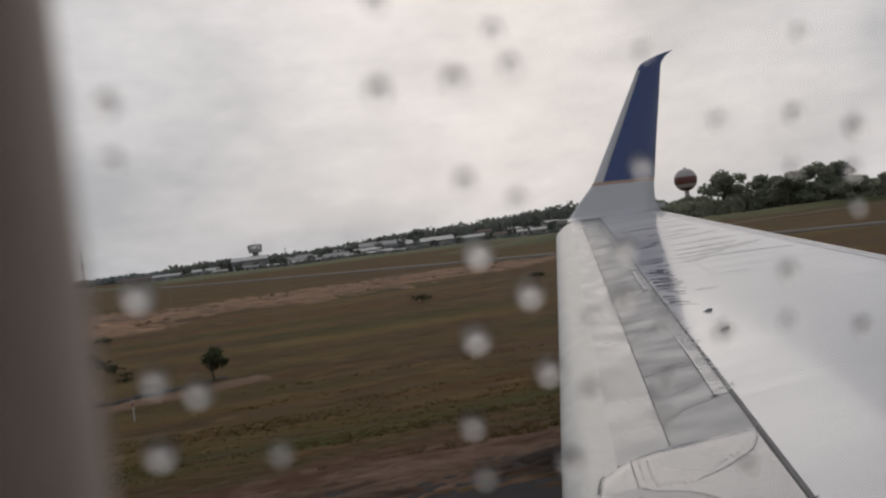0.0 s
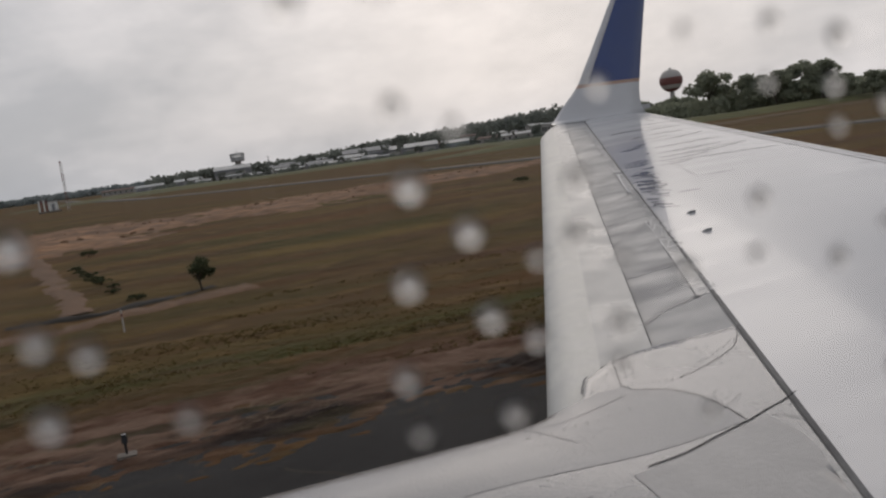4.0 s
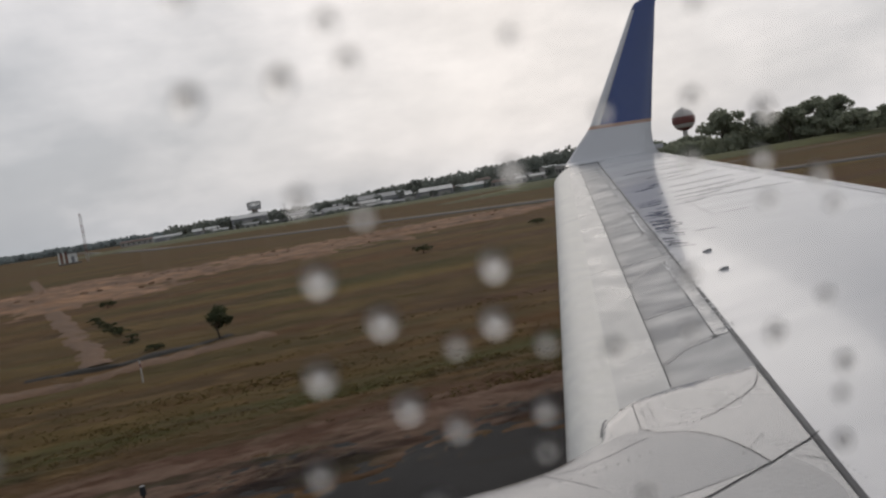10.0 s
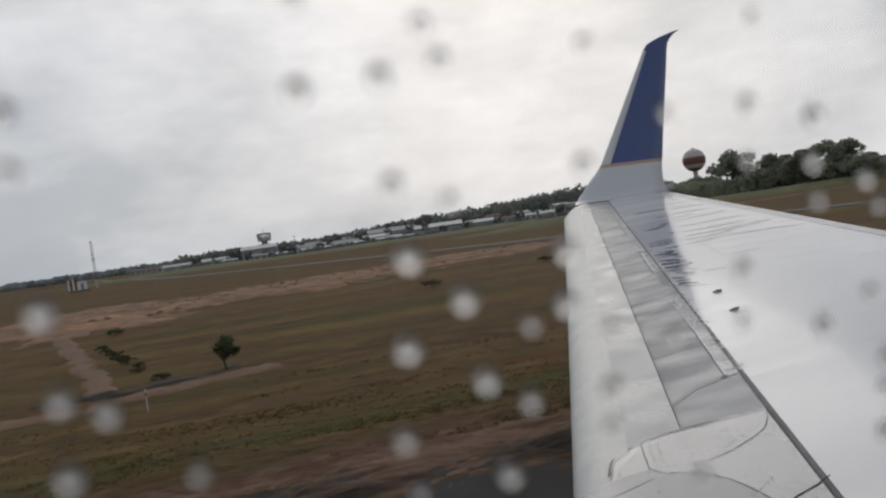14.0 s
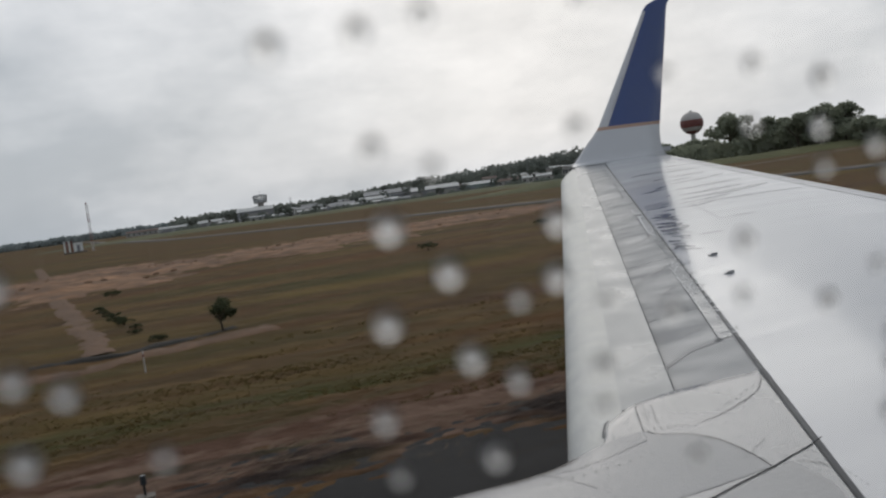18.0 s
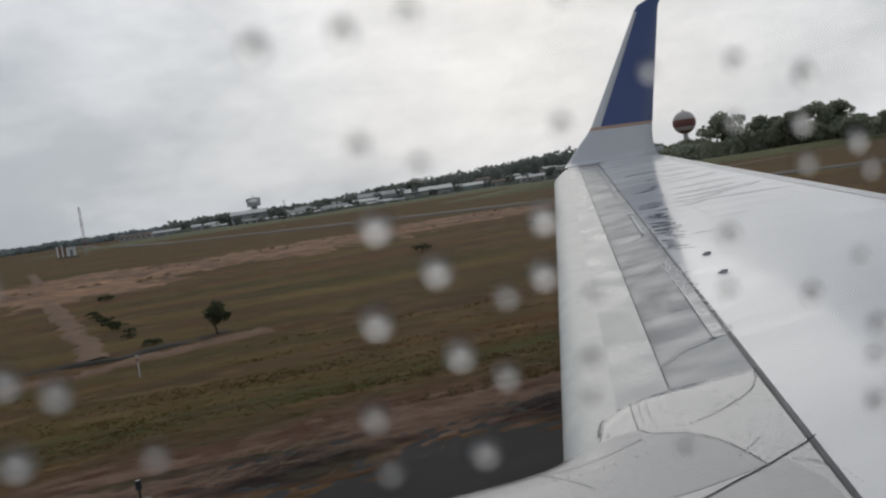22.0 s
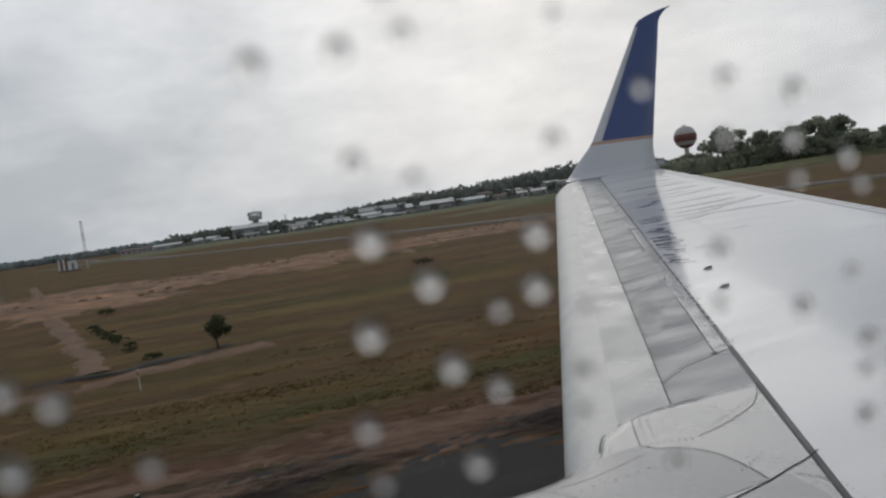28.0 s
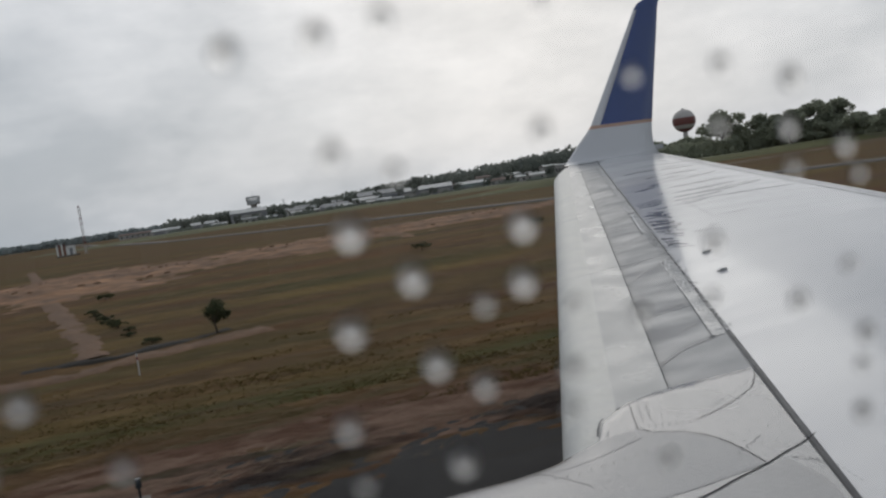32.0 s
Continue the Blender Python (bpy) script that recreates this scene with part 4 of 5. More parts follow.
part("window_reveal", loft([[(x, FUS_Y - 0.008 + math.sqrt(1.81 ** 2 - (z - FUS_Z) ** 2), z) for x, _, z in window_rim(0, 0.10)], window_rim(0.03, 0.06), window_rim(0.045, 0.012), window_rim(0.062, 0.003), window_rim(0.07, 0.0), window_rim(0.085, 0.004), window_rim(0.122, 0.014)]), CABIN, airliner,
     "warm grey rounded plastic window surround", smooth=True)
LINE_R = 1.81


def arc_shell(name, x0, x1, a0, a1, radius, label=""):
    """A strip of the cabin's curved lining."""
    n = max(4, int((a1 - a0) / 6))
    ang = [radians(a0 + (a1 - a0) * k / n) for k in range(n + 1)]
    part(name, loft([[(x, FUS_Y + radius * math.cos(a), FUS_Z + radius * math.sin(a)) for a in ang] for x in (x0, x1)], closed=False), DARK, airliner, label, smooth=True)


arc_shell("cabin_lining", -1.6, 1.6, FAR[1], 362.6, LINE_R, "pale curved cabin lining")
arc_shell("cabin_lining", -1.6, 1.6, 19.8, FAR[0], LINE_R, "pale curved cabin lining")
cut = -1.6
for w0, w1 in WINDOWS:
    if w1 == 0.245:
        w0, w1 = -0.11, 0.305
    arc_shell("cabin_lining", cut, w0, 2.6, 19.8, LINE_R, "pale curved cabin lining")
    cut = w1
arc_shell("cabin_lining", cut, 1.6, 2.6, 19.8, LINE_R, "pale curved cabin lining")
for c in (-1.5, -1.0, -0.5, 0.0, 0.5, 1.0, 1.5):
    arc_shell("window_post", c - 0.055, c + 0.055, FAR[0], FAR[1], LINE_R + 0.02)
for x in (-1.6, 1.6):
    part("cabin_partition", loft([[(x + d, FUS_Y + 1.8 * math.cos(2 * math.pi * k / 40), FUS_Z + 1.8 * math.sin(2 * math.pi * k / 40)) for k in range(40)] for d in (-0.02, 0.02)], cap=True), DARK, airliner)
part("cabin_floor", box(-1.57, 1.57, FUS_Y - 1.5, FUS_Y + 1.5, -1.34, -1.3), DARK, airliner)
pane = part("window_pane", box(-0.10, 0.26, 0.0965, 0.0985, -0.21, 0.21), PANE, airliner, "clear acrylic window pane wet with rain")
pane.visible_shadow = False

# raindrops on the outer face, in millimetres across and up
HIGH = [(15.2, 17.2), (25.6, 18.1), (33.7, 19.7), (90.5, 7.2), (31.9, 24.3), (32.5, 1.7), (25.4, 4.7), (54.4, 20.4), (52.0, 4.4), (77.9, 1.9), (89.1, 0.6),
        (89.3, -5.2), (98.4, -3.0), (100.4, -7.4), (79.3, 10.0), (65.6, 9.8), (-17.2, 17.6), (-17.3, 11.0), (16.2, 28.5), (81.9, 22.3)]
LOW = [(26.1, -4.7), (32.8, -11.0), (24.5, -15.9), (34.3, -21.7), (22.6, -27.0), (35.8, -34.3), (-16.0, -23.3), (-16.4, -4.7), (-15.7, -14.7), (-2.3, -25.9),
       (-11.1, -16.9), (47.8, -6.9), (46.8, -13.8), (41.4, -15.8), (40.0, -25.5), (23.5, -34.1), (62.5, -20.7), (53.2, -17.9), (51.8, -26.0), (51.2, -31.2),
       (75.0, -13.3), (73.9, -20.7), (87.7, -23.5), (97.0, -20.0), (98.8, -30.1), (97.6, -34.6), (96.7, -41.3), (64.1, -40.7)]


def raindrop(radius, tall, sag):
    """A flattened cap of water, a little longer downwards."""
    verts, faces, n, m = [(0, tall, 0)], [], 14, 5
    for i in range(1, m + 1):
        a = math.pi / 2 * i / m
        for k in range(n):
            b = 2 * math.pi * k / n
            z = radius * math.sin(a) * math.sin(b)
            verts.append((radius * math.sin(a) * math.cos(b), tall * math.cos(a), z * (sag if z < 0 else 1.0)))
    for k in range(n):
        faces.append((0, 1 + (k + 1) % n, 1 + k))
    for i in range(m - 1):
        for k in range(n):
            p, q = 1 + i * n + k, 1 + i * n + (k + 1) % n
            faces.append((p, q, q + n, p + n))
    faces.append(tuple(1 + (m - 1) * n + k for k in range(n)))
    return mesh_of("raindrop", verts, faces, WATER, smooth=True)


DROPS = [raindrop(0.00162, 0.0008, 1.12), raindrop(0.00132, 0.0007, 1.2), raindrop(0.00108, 0.0006, 1.05)]
for i, (x, z) in enumerate(HIGH + LOW):
    big_one = i in (0, 1, 3) or 20 <= i <= 23 or i in (25, 26, 27, 31, 32)
    drop = new("raindrop", DROPS[0 if big_one else 1 + i % 2])
    drop.matrix_basis = AIRFRAME @ pose(x / 1000, 0.0987, z / 1000, 0, random.uniform(-15, 15), 0)
    drop.visible_shadow = False
    tagged(drop, "raindrop of clear water clinging to the window pane", "raindrop", "raindrops on the window pane")

# main landing gear under the wing root
gear_leg = part("gear_leg", rod((5.4, 0.9, -3.25), (5.4, 0.9, -1.7), 0.12, 0.14, 12), SKIN, airliner)
for w in (0.62, 1.18):
    part("wheel", rod((5.4, w - 0.16, -3.348), (5.4, w + 0.16, -3.348), 0.555, 0.555, 28), TYRE, airliner, "black rubber main wheel")


# ---- ground, pavement and far field ----
def sheet(name, outline, z, mat, label, category, kind="structure", rag=0.0, step=1.0):
    """A flat patch of ground with a ragged outline."""
    pts = []
    for (x0, y0), (x1, y1) in zip(outline, outline[1:] + outline[:1]):
        n = max(1, int(math.hypot(x1 - x0, y1 - y0) / step))
        for i in range(n):
            x, y = x0 + (x1 - x0) * i / n, y0 + (y1 - y0) * i / n
            w = noise.noise_vector(Vector((x * 0.21, y * 0.21, z * 50))) * rag + noise.noise_vector(Vector((x * 1.3, y * 1.3, 7))) * rag * 0.3
            pts.append((x + w.x, y + w.y, z))
    bm = bmesh.new()
    bm.faces.new([bm.verts.new(p) for p in pts])
    bmesh.ops.triangulate(bm, faces=bm.faces[:])
    me = bpy.data.meshes.new(name)
    bm.to_mesh(me)
    bm.free()
    me.materials.append(mat)
    return tagged(new(name, me), label, category, kind=kind)


gv, gf = [(0, 0, 0)], []
RADII = [20, 60, 150, 400, 1000, 2500, 4800]
for i, r in enumerate(RADII):
    for k in range(64):
        gv.append((r * math.cos(2 * math.pi * k / 64), r * math.sin(2 * math.pi * k / 64), 0))
for k in range(64):
    gf.append((0, 1 + k, 1 + (k + 1) % 64))
for i in range(len(RADII) - 1):
    for k in range(64):
        a, b = 1 + i * 64 + k, 1 + i * 64 + (k + 1) % 64
        gf.append((a, a + 64, b + 64, b))
tagged(new("ground", mesh_of("ground", gv, gf, GROUND)), "patchy dry brown and olive airfield grass", "ground", kind="structure")

sheet("runway", [(-160, -30), (160, -30), (160, 14.4), (-160, 14.4)], 0.03, ASPHALT, "worn dark asphalt pavement with a crumbling edge", "runway", rag=0.5, step=0.6)




def verge_z(x, y):
    """Height of the crumbling verge: it creeps over the pavement and sinks into the field."""
    rise = min(max((y - 11.05) / 2.2, 0), 1)
    fall = min(max((y - 17.0) / 2.6, 0), 1)
    n1 = noise.noise(Vector((x * 0.36, y * 0.9, 3.0)))
    n2 = noise.noise(Vector((x * 1.4, y * 2.3, 9.0)))
    n3 = noise.noise(Vector((x * 4.4, y * 5.6, 5.0)))
    n4 = abs(noise.noise(Vector((x * 2.3, y * 3.4, 14.0))))
    return -0.03 + 0.085 * rise * rise * (3 - 2 * rise) - 0.07 * fall + 0.045 * n1 + 0.042 * n2 + 0.026 * n3 + rise * (1 - fall) * 0.09 * (0.22 - n4)


VX, VY = 430, 96
vv = [(-16 + 52 * i / VX, 11.4 + 8.4 * j / VY) for i in range(VX + 1) for j in range(VY + 1)]
vv = [(x, y, verge_z(x, y) - (0.1 if y < 11.5 or y > 19.7 else 0)) for x, y in vv]
vf = [(i * (VY + 1) + j, (i + 1) * (VY + 1) + j, (i + 1) * (VY + 1) + j + 1, i * (VY + 1) + j + 1) for i in range(VX) for j in range(VY)]
tagged(new("verge", mesh_of("verge", vv, vf, VERGE, smooth=True)), "crumbling verge of soil, straw and thin grass at the asphalt edge", "verge", kind="structure")


def sand_z(x, y):
    """Low heaps of bare sand along a belt: they sink under the grass where they run out."""
    mid = 88 + 0.42 * max(x, 0) + 0.1 * min(x, 0) + 5 * noise.noise(Vector((x * 0.045, 2.0, 0.0)))
    half = 22 * min(1.1, (x + 42) / 26, (78 - x) / 52) * (0.8 + 0.5 * noise.noise(Vector((x * 0.06, 8.0, 0.0))))
    d = abs(y - mid) / max(half, 0.5)
    n = noise.noise(Vector((x * 0.07, y * 0.12, 1.0))) + 0.7 * noise.noise(Vector((x * 0.2, y * 0.33, 4.0))) + 0.45 * noise.noise(Vector((x * 0.7, y * 1.0, 6.0)))
    fringe = noise.noise(Vector((x * 0.33, y * 0.09, 12.0))) + 0.8 * noise.noise(Vector((x * 0.9, y * 0.2, 15.0)))
    return max(0.3 * (1.0 - d * d) + 0.26 * n + 0.17 * fringe - 0.08, -0.5)


SX, SY = 520, 110
sand_v = [(-44 + 128 * i / SX, 52 + 92 * (j / SY) ** 1.2) for i in range(SX + 1) for j in range(SY + 1)]
sand_v = [(x, y, sand_z(x, y)) for x, y in sand_v]
sand_f = [q for q in ((i * (SY + 1) + j, (i + 1) * (SY + 1) + j, (i + 1) * (SY + 1) + j + 1, i * (SY + 1) + j + 1) for i in range(SX) for j in range(SY))
          if max(sand_v[k][2] for k in q) > 0]
kept = sorted({k for q in sand_f for k in q})
slot = {k: i for i, k in enumerate(kept)}
tagged(new("sand_bank", mesh_of("sand_bank", [sand_v[k] for k in kept], [tuple(slot[k] for k in q) for q in sand_f], SAND, smooth=True)),
       "broken bank of bare reddish sand in the grass", "sand", kind="structure")
TAXI = [(x, y, 0.05) for x, y in ((-120, 1500), (-60, 900), (-26, 520), (5, 298), (35, 196), (49, 152), (59, 127), (67.5, 104), (77, 88), (95, 50), (104, 14))]
tagged(new("taxiway", mesh_of("taxiway", *ribbon(TAXI, 3.8), CONCRETE)), "pale far taxiway crossing the field", "taxiway", kind="structure")
tagged(new("taxiway_shoulder", mesh_of("taxiway_shoulder", *ribbon([(x - 3.5, y - 3.5, 0.03) for x, y, _ in TAXI], 6.0), SOIL)), "dark earth shoulder of the far taxiway", "taxiway", kind="structure")
ROAD = [(x, y, 0.05) for x, y in ((96, 160), (145, 177), (197, 193), (270, 214), (360, 240))]
tagged(new("perimeter_road", mesh_of("perimeter_road", *ribbon(ROAD, 4.0), CONCRETE)), "pale concrete perimeter road below the grass bank", "road", kind="structure")


def field_bank(a, b, depth, height, mat, label):
    """A low grassy rise behind the taxiway."""
    rr = []
    for i in range(25):
        t = i / 24
        p = Vector(a).lerp(Vector(b), t)
        h = height * (0.7 + 0.5 * noise.noise(Vector((t * 7, height, 0)))) * min(1, t * 8, (1 - t) * 8)
        rr.append([(p.x, p.y - depth, 0.0), (p.x, p.y - depth * 0.4, h * 0.8), (p.x, p.y, h), (p.x, p.y + depth, 0.0)])
    return tagged(new("grass_bank", mesh_of("grass_bank", *loft(rr, closed=False), mat, smooth=True)), label, "grass bank", kind="structure")


FAR_GRASS = material("yellow_green_far_grass", (0.155, 0.15, 0.055), 0.95, other=(0.08, 0.085, 0.032), scale=0.05, amount=0.9, fine_scale=0.6, fine_amount=0.3, stretch_xyz=(0.4, 1, 1))
field_bank((120, 262, 0), (420, 316, 0), 18, 1.6, FAR_GRASS, "low olive bank beyond the taxiway")
field_bank((85, 262, 0), (360, 196, 0), 14, 2.4, FAR_GRASS, "low green bank behind the taxiway")
field_bank((-60, 500, 0), (330, 500, 0), 60, 2.0, FAR_GRASS, "low green bank before the town")

# uneven grass of the near field, in low soft clumps


def field_z(x, y):
    rim = min(1, (y - 18.2) / 2.0, (54.0 - y) / 6.0, (x + 32) / 6.0, (64 - x) / 6.0)
    c = noise.noise(Vector((x * 0.55, y * 0.9, 2.0))) + 0.6 * noise.noise(Vector((x * 1.6, y * 2.2, 8.0)))
    return 0.012 + 0.055 * c + 0.03 - 0.12 * (1 - rim)


FX, FY = 330, 150
fv = [(-32 + 96 * i / FX, 18.2 + 35.8 * (j / FY) ** 1.25) for i in range(FX + 1) for j in range(FY + 1)]
fv = [(x, y, field_z(x, y)) for x, y in fv]
ff = [(i * (FY + 1) + j, (i + 1) * (FY + 1) + j, (i + 1) * (FY + 1) + j + 1, i * (FY + 1) + j + 1) for i in range(FX) for j in range(FY)]
tagged(new("grass", mesh_of("grass", fv, ff, GROUND, smooth=True)), "clumpy dry olive and straw grass of the near field", "grass", kind="structure")
random.seed(12)
tv, tf = [], []
for _ in range(9000):
    x, y = random.uniform(-12, 26), random.gauss(14.1, 0.9)
    if noise.noise(Vector((x * 0.32, y * 1.5, 31.0))) < 0.04:      # lies in drifts
        continue
    a, w, ln = random.gauss(0.1, 0.6), random.uniform(0.005, 0.013), random.uniform(0.08, 0.28)
    dx, dy, k = math.cos(a), math.sin(a), len(tv)
    z = max(0.031, verge_z(x, y)) + 0.003
    tv += [(x - dy * w, y + dx * w, z), (x + dy * w, y - dx * w, z), (x + dx * ln, y + dy * ln, z + random.uniform(0.005, 0.03))]
    tf.append((k, k + 1, k + 2))
tagged(new("straw_litter", mesh_of("straw_litter", tv, tf, STRAW)), "loose dead straw along the pavement edge", "straw", kind="stuff")

# tufts of dry grass standing in drifts over the near field
tuft_rng = random.Random(52)
tv, tf = [], []
for _ in range(36000):
    y = 15.4 + 14 * tuft_rng.random() ** 1.2
    x = tuft_rng.uniform(-0.24 * y - 2, 0.42 * y + 3)
    drift = noise.noise(Vector((x * 0.07, y * 0.45, 41.0))) + 0.5 * noise.noise(Vector((x * 0.22, y * 1.3, 43.0)))
    if tuft_rng.random() > 0.2 + 0.75 * drift - (0.25 if y < 17.5 else 0.0) - 0.08 * max(0, y - 22):
        continue
    z = (verge_z(x, y) if y < 18.8 else field_z(x, y)) - 0.02
    tall = tuft_rng.uniform(0.04, 0.10) * (0.75 + 0.6 * max(-0.5, min(drift, 0.8)))
    k = len(tv)
    tv.append((x, y, z))
    for i in range(4):
        a, lean = tuft_rng.uniform(0, 2 * math.pi), tuft_rng.uniform(0.9, 1.7)
        c, d, w = math.cos(a), math.sin(a), tall * 0.16
        tv += [(x + c * tall * lean * 0.4 - d * w, y + d * tall * lean * 0.4 + c * w, z + tall * 0.5), (x + c * tall * lean, y + d * tall * lean, z + tall * tuft_rng.uniform(0.6, 0.9)),
               (x + c * tall * lean * 0.4 + d * w, y + d * tall * lean * 0.4 - c * w, z + tall * 0.5)]
        tf.append((k, k + 1 + 3 * i, k + 2 + 3 * i, k + 3 + 3 * i))
tagged(new("grass_tufts", mesh_of("grass_tufts", tv, tf, GRASS_BLADE)), "tufts of dry straw and olive grass in drifts over the field", "grass", kind="stuff")


def shrub(name, seed, spread, height, count, mat):
    """Crown of many small leaf clumps round a few stems."""
    rng = random.Random(seed)
    verts, faces = [], []
    lobes = [(rng.uniform(-0.75, 0.75) * spread, rng.uniform(-0.75, 0.75) * spread, rng.uniform(0.4, 0.95) * height, rng.uniform(0.14, 0.36) * spread) for _ in range(20)]
    for _ in range(count):
        lx, ly, lz, lr = rng.choice(lobes)
        d = Vector((rng.gauss(0, 1), rng.gauss(0, 1), rng.gauss(0, 0.75))).normalized() * lr * rng.uniform(0.55, 1.05)
        c = Vector((lx, ly, lz)) + d
        if c.z < height * 0.12:
            c.z = height * 0.12 + rng.uniform(0, 0.1) * height
        s = spread * rng.uniform(0.035, 0.1)
        u = Vector((rng.gauss(0, 1), rng.gauss(0, 1), rng.gauss(0, 1))).normalized()
        v = u.cross(Vector((rng.gauss(0, 1), rng.gauss(0, 1), rng.gauss(0, 1)))).normalized()
        k = len(verts)
        verts += [c + u * s, c + v * s * 0.7, c - u * s * 0.9, c - v * s * 0.8]
        faces += [(k, k + 1, k + 2), (k, k + 2, k + 3)]
    return mesh_of(name, verts, faces, mat)


def trunk_mesh(seed, height, radius, spread):
    rng = random.Random(seed)
    bm = bmesh.new()

    def limb(a, b, r0, r1):
        a, b = Vector(a), Vector(b)
        turn = (b - a).to_track_quat("Z", "Y").to_matrix().to_4x4()
        bmesh.ops.create_cone(bm, cap_ends=True, segments=7, radius1=r0, radius2=r1, depth=(b - a).length, matrix=Matrix.Translation((a + b) / 2) @ turn)

    fork = Vector((rng.uniform(-0.1, 0.1) * height, 0, height * 0.45))
    limb((0, 0, -0.1), fork, radius, radius * 0.7)
    for k in range(5):
        a = 2 * math.pi * k / 5 + rng.uniform(-0.4, 0.4)
        limb(fork, fork + Vector((math.cos(a) * spread * 0.6, math.sin(a) * spread * 0.6, height * rng.uniform(0.2, 0.42))), radius * 0.5, radius * 0.15)
    me = bpy.data.meshes.new("trunk")
    bm.to_mesh(me)
    bm.free()
    me.materials.append(BARK)
    return me


FORMS = ((12, 5.5), (14, 6.5), (10, 6.0), (16, 5.0))      # height, spread
TREES_FAR = [(trunk_mesh(40 + i, h * 0.8, 0.3, w * 0.8), shrub("crown", 160 + i, w, h, 2200, LEAF_FAR_HAZED)) for i, (h, w) in enumerate(FORMS)]


def tree(x, y, kind, size, turn, label, group, forms):
    ob = thing("tree", (x, y, 0), label, "tree", group, turn=turn)
    ob.scale = (size, size, size)
    for name, me in zip(("trunk", "crown"), forms[kind]):
        p = new(name, me)
        p.parent = ob
    return ob


def polar(az, dist):
    return dist * math.sin(radians(az)), dist * math.cos(radians(az))


# wood on the aft side, close behind the bank: broad crowns on forked stems
def spreading_crown(seed, spread, height, count, mat):
    """A wide, layered crown: flattened lobes with gaps between them."""
    r = random.Random(seed)
    verts, faces = [], []
    lobes = []
    for _ in range(15):
        a, q = r.uniform(0, 2 * math.pi), math.sqrt(r.random())
        lobes.append((math.cos(a) * q * spread * 0.8, math.sin(a) * q * spread * 0.8, height * (0.93 - 0.42 * q * q - r.uniform(0, 0.22)), spread * r.uniform(0.2, 0.36)))
    for _ in range(count):
        lx, ly, lz, lr = r.choice(lobes)
        d = Vector((r.gauss(0, 1), r.gauss(0, 1), r.gauss(0, 0.8))).normalized() * lr * r.uniform(0.6, 1.06)
        c = Vector((lx + d.x, ly + d.y, lz + d.z * 0.62))
        k, e = len(verts), spread * r.uniform(0.035, 0.085)
        u = Vector((r.gauss(0, 1), r.gauss(0, 1), r.gauss(0, 0.7))).normalized()
        v = u.cross(Vector((r.gauss(0, 1), r.gauss(0, 1), r.gauss(0, 1)))).normalized()
        verts += [c + u * e, c + v * e * 0.7, c - u * e * 0.9, c - v * e * 0.8]
        faces += [(k, k + 1, k + 2), (k, k + 2, k + 3)]
    return mesh_of("crown", verts, faces, mat)


rng = random.Random(5)
BROAD = [(trunk_mesh(70 + i, h * 0.85, 0.35, w * 0.8), spreading_crown(75 + i, w, h, 2600, LEAF_HAZED)) for i, (h, w) in enumerate(((14, 8.0), (12, 7.0), (16, 9.0), (11, 8.5)))]
WOOD = [(34.5, 352, 3, 0.95), (35.3, 356, 3, 0.9), (33.8, 355, 3, 0.85), (36.8, 335, 2, 1.16), (39.1, 335, 0, 1.02), (32.5, 350, 3, 0.95), (33.3, 370, 3, 0.6), (35.5, 350, 1, 0.7), (37.9, 350, 1, 0.85), (40.3, 345, 1, 0.95), (42.1, 330, 2, 1.04), (43.2, 335, 0, 1.1)]
for az in [39.6 + 0.85 * i for i in range(20)]:
    WOOD.append((az + rng.uniform(-0.3, 0.3), rng.uniform(310, 360), rng.randrange(4), rng.uniform(0.8, 1.0)))
for az, dist, kind, size in WOOD:
    tree(*polar(az, dist), kind, size, rng.uniform(0, 360), "dark green spreading tree at the edge of the airfield", "trees at the field's edge", BROAD)


def woods(name, spots, seed, mat, label):
    """Far woods: crowns of small clumps in one sheet of foliage."""
    r = random.Random(seed)
    verts, faces = [], []
    for x, y, h, w in spots:
        for _ in range(110):
            t = r.uniform(0, 1)
            half = w * (0.45 + 0.55 * math.sin(math.pi * min(1, 0.2 + t * 0.8)))
            c = Vector((x + r.uniform(-1, 1) * half, y + r.uniform(-1, 1) * half, h * t ** 0.7 * r.uniform(0.75, 1.05)))
            s = w * r.uniform(0.08, 0.24)
            u = Vector((r.gauss(0, 1), r.gauss(0, 0.6), r.gauss(0, 1))).normalized()
            v = u.cross(Vector((r.gauss(0, 0.5), 1, r.gauss(0, 0.5)))).normalized()
            k = len(verts)
            verts += [c + u * s, c + v * s, c - u * s, c - v * s]
            faces.append((k, k + 1, k + 2, k + 3))
    return tagged(new(name, mesh_of(name, verts, faces, mat)), label, "woods", kind="stuff")


spots = []
for i in range(330):                         # scrub below the tree line on the aft side
    az = 31 + 27 * i / 330
    spots.append((*polar(az, rng.uniform(330, 420)), rng.uniform(5.0, 9.0), rng.uniform(3.5, 6.0)))
woods("scrub_woods", spots, 21, LEAF_HAZED, "dark scrub along the airfield's edge")
spots = []
for i in range(420):                         # town trees behind the hangars
    az = 1.2 + 26.3 * i / 420
    spots.append((*polar(az, rng.uniform(840, 1000)), rng.uniform(7.5, 13.0) + 10 * max(0, (az - 10) / 12), rng.uniform(5, 10)))
woods("town_woods", spots, 22, LEAF_FAR_HAZED, "hazy trees behind the airfield buildings")
spots = []
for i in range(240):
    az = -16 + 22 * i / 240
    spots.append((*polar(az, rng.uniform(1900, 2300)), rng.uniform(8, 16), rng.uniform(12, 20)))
woods("far_woods", spots, 23, LEAF_DIST_HAZED, "pale hazy woods on the horizon")
spots = []
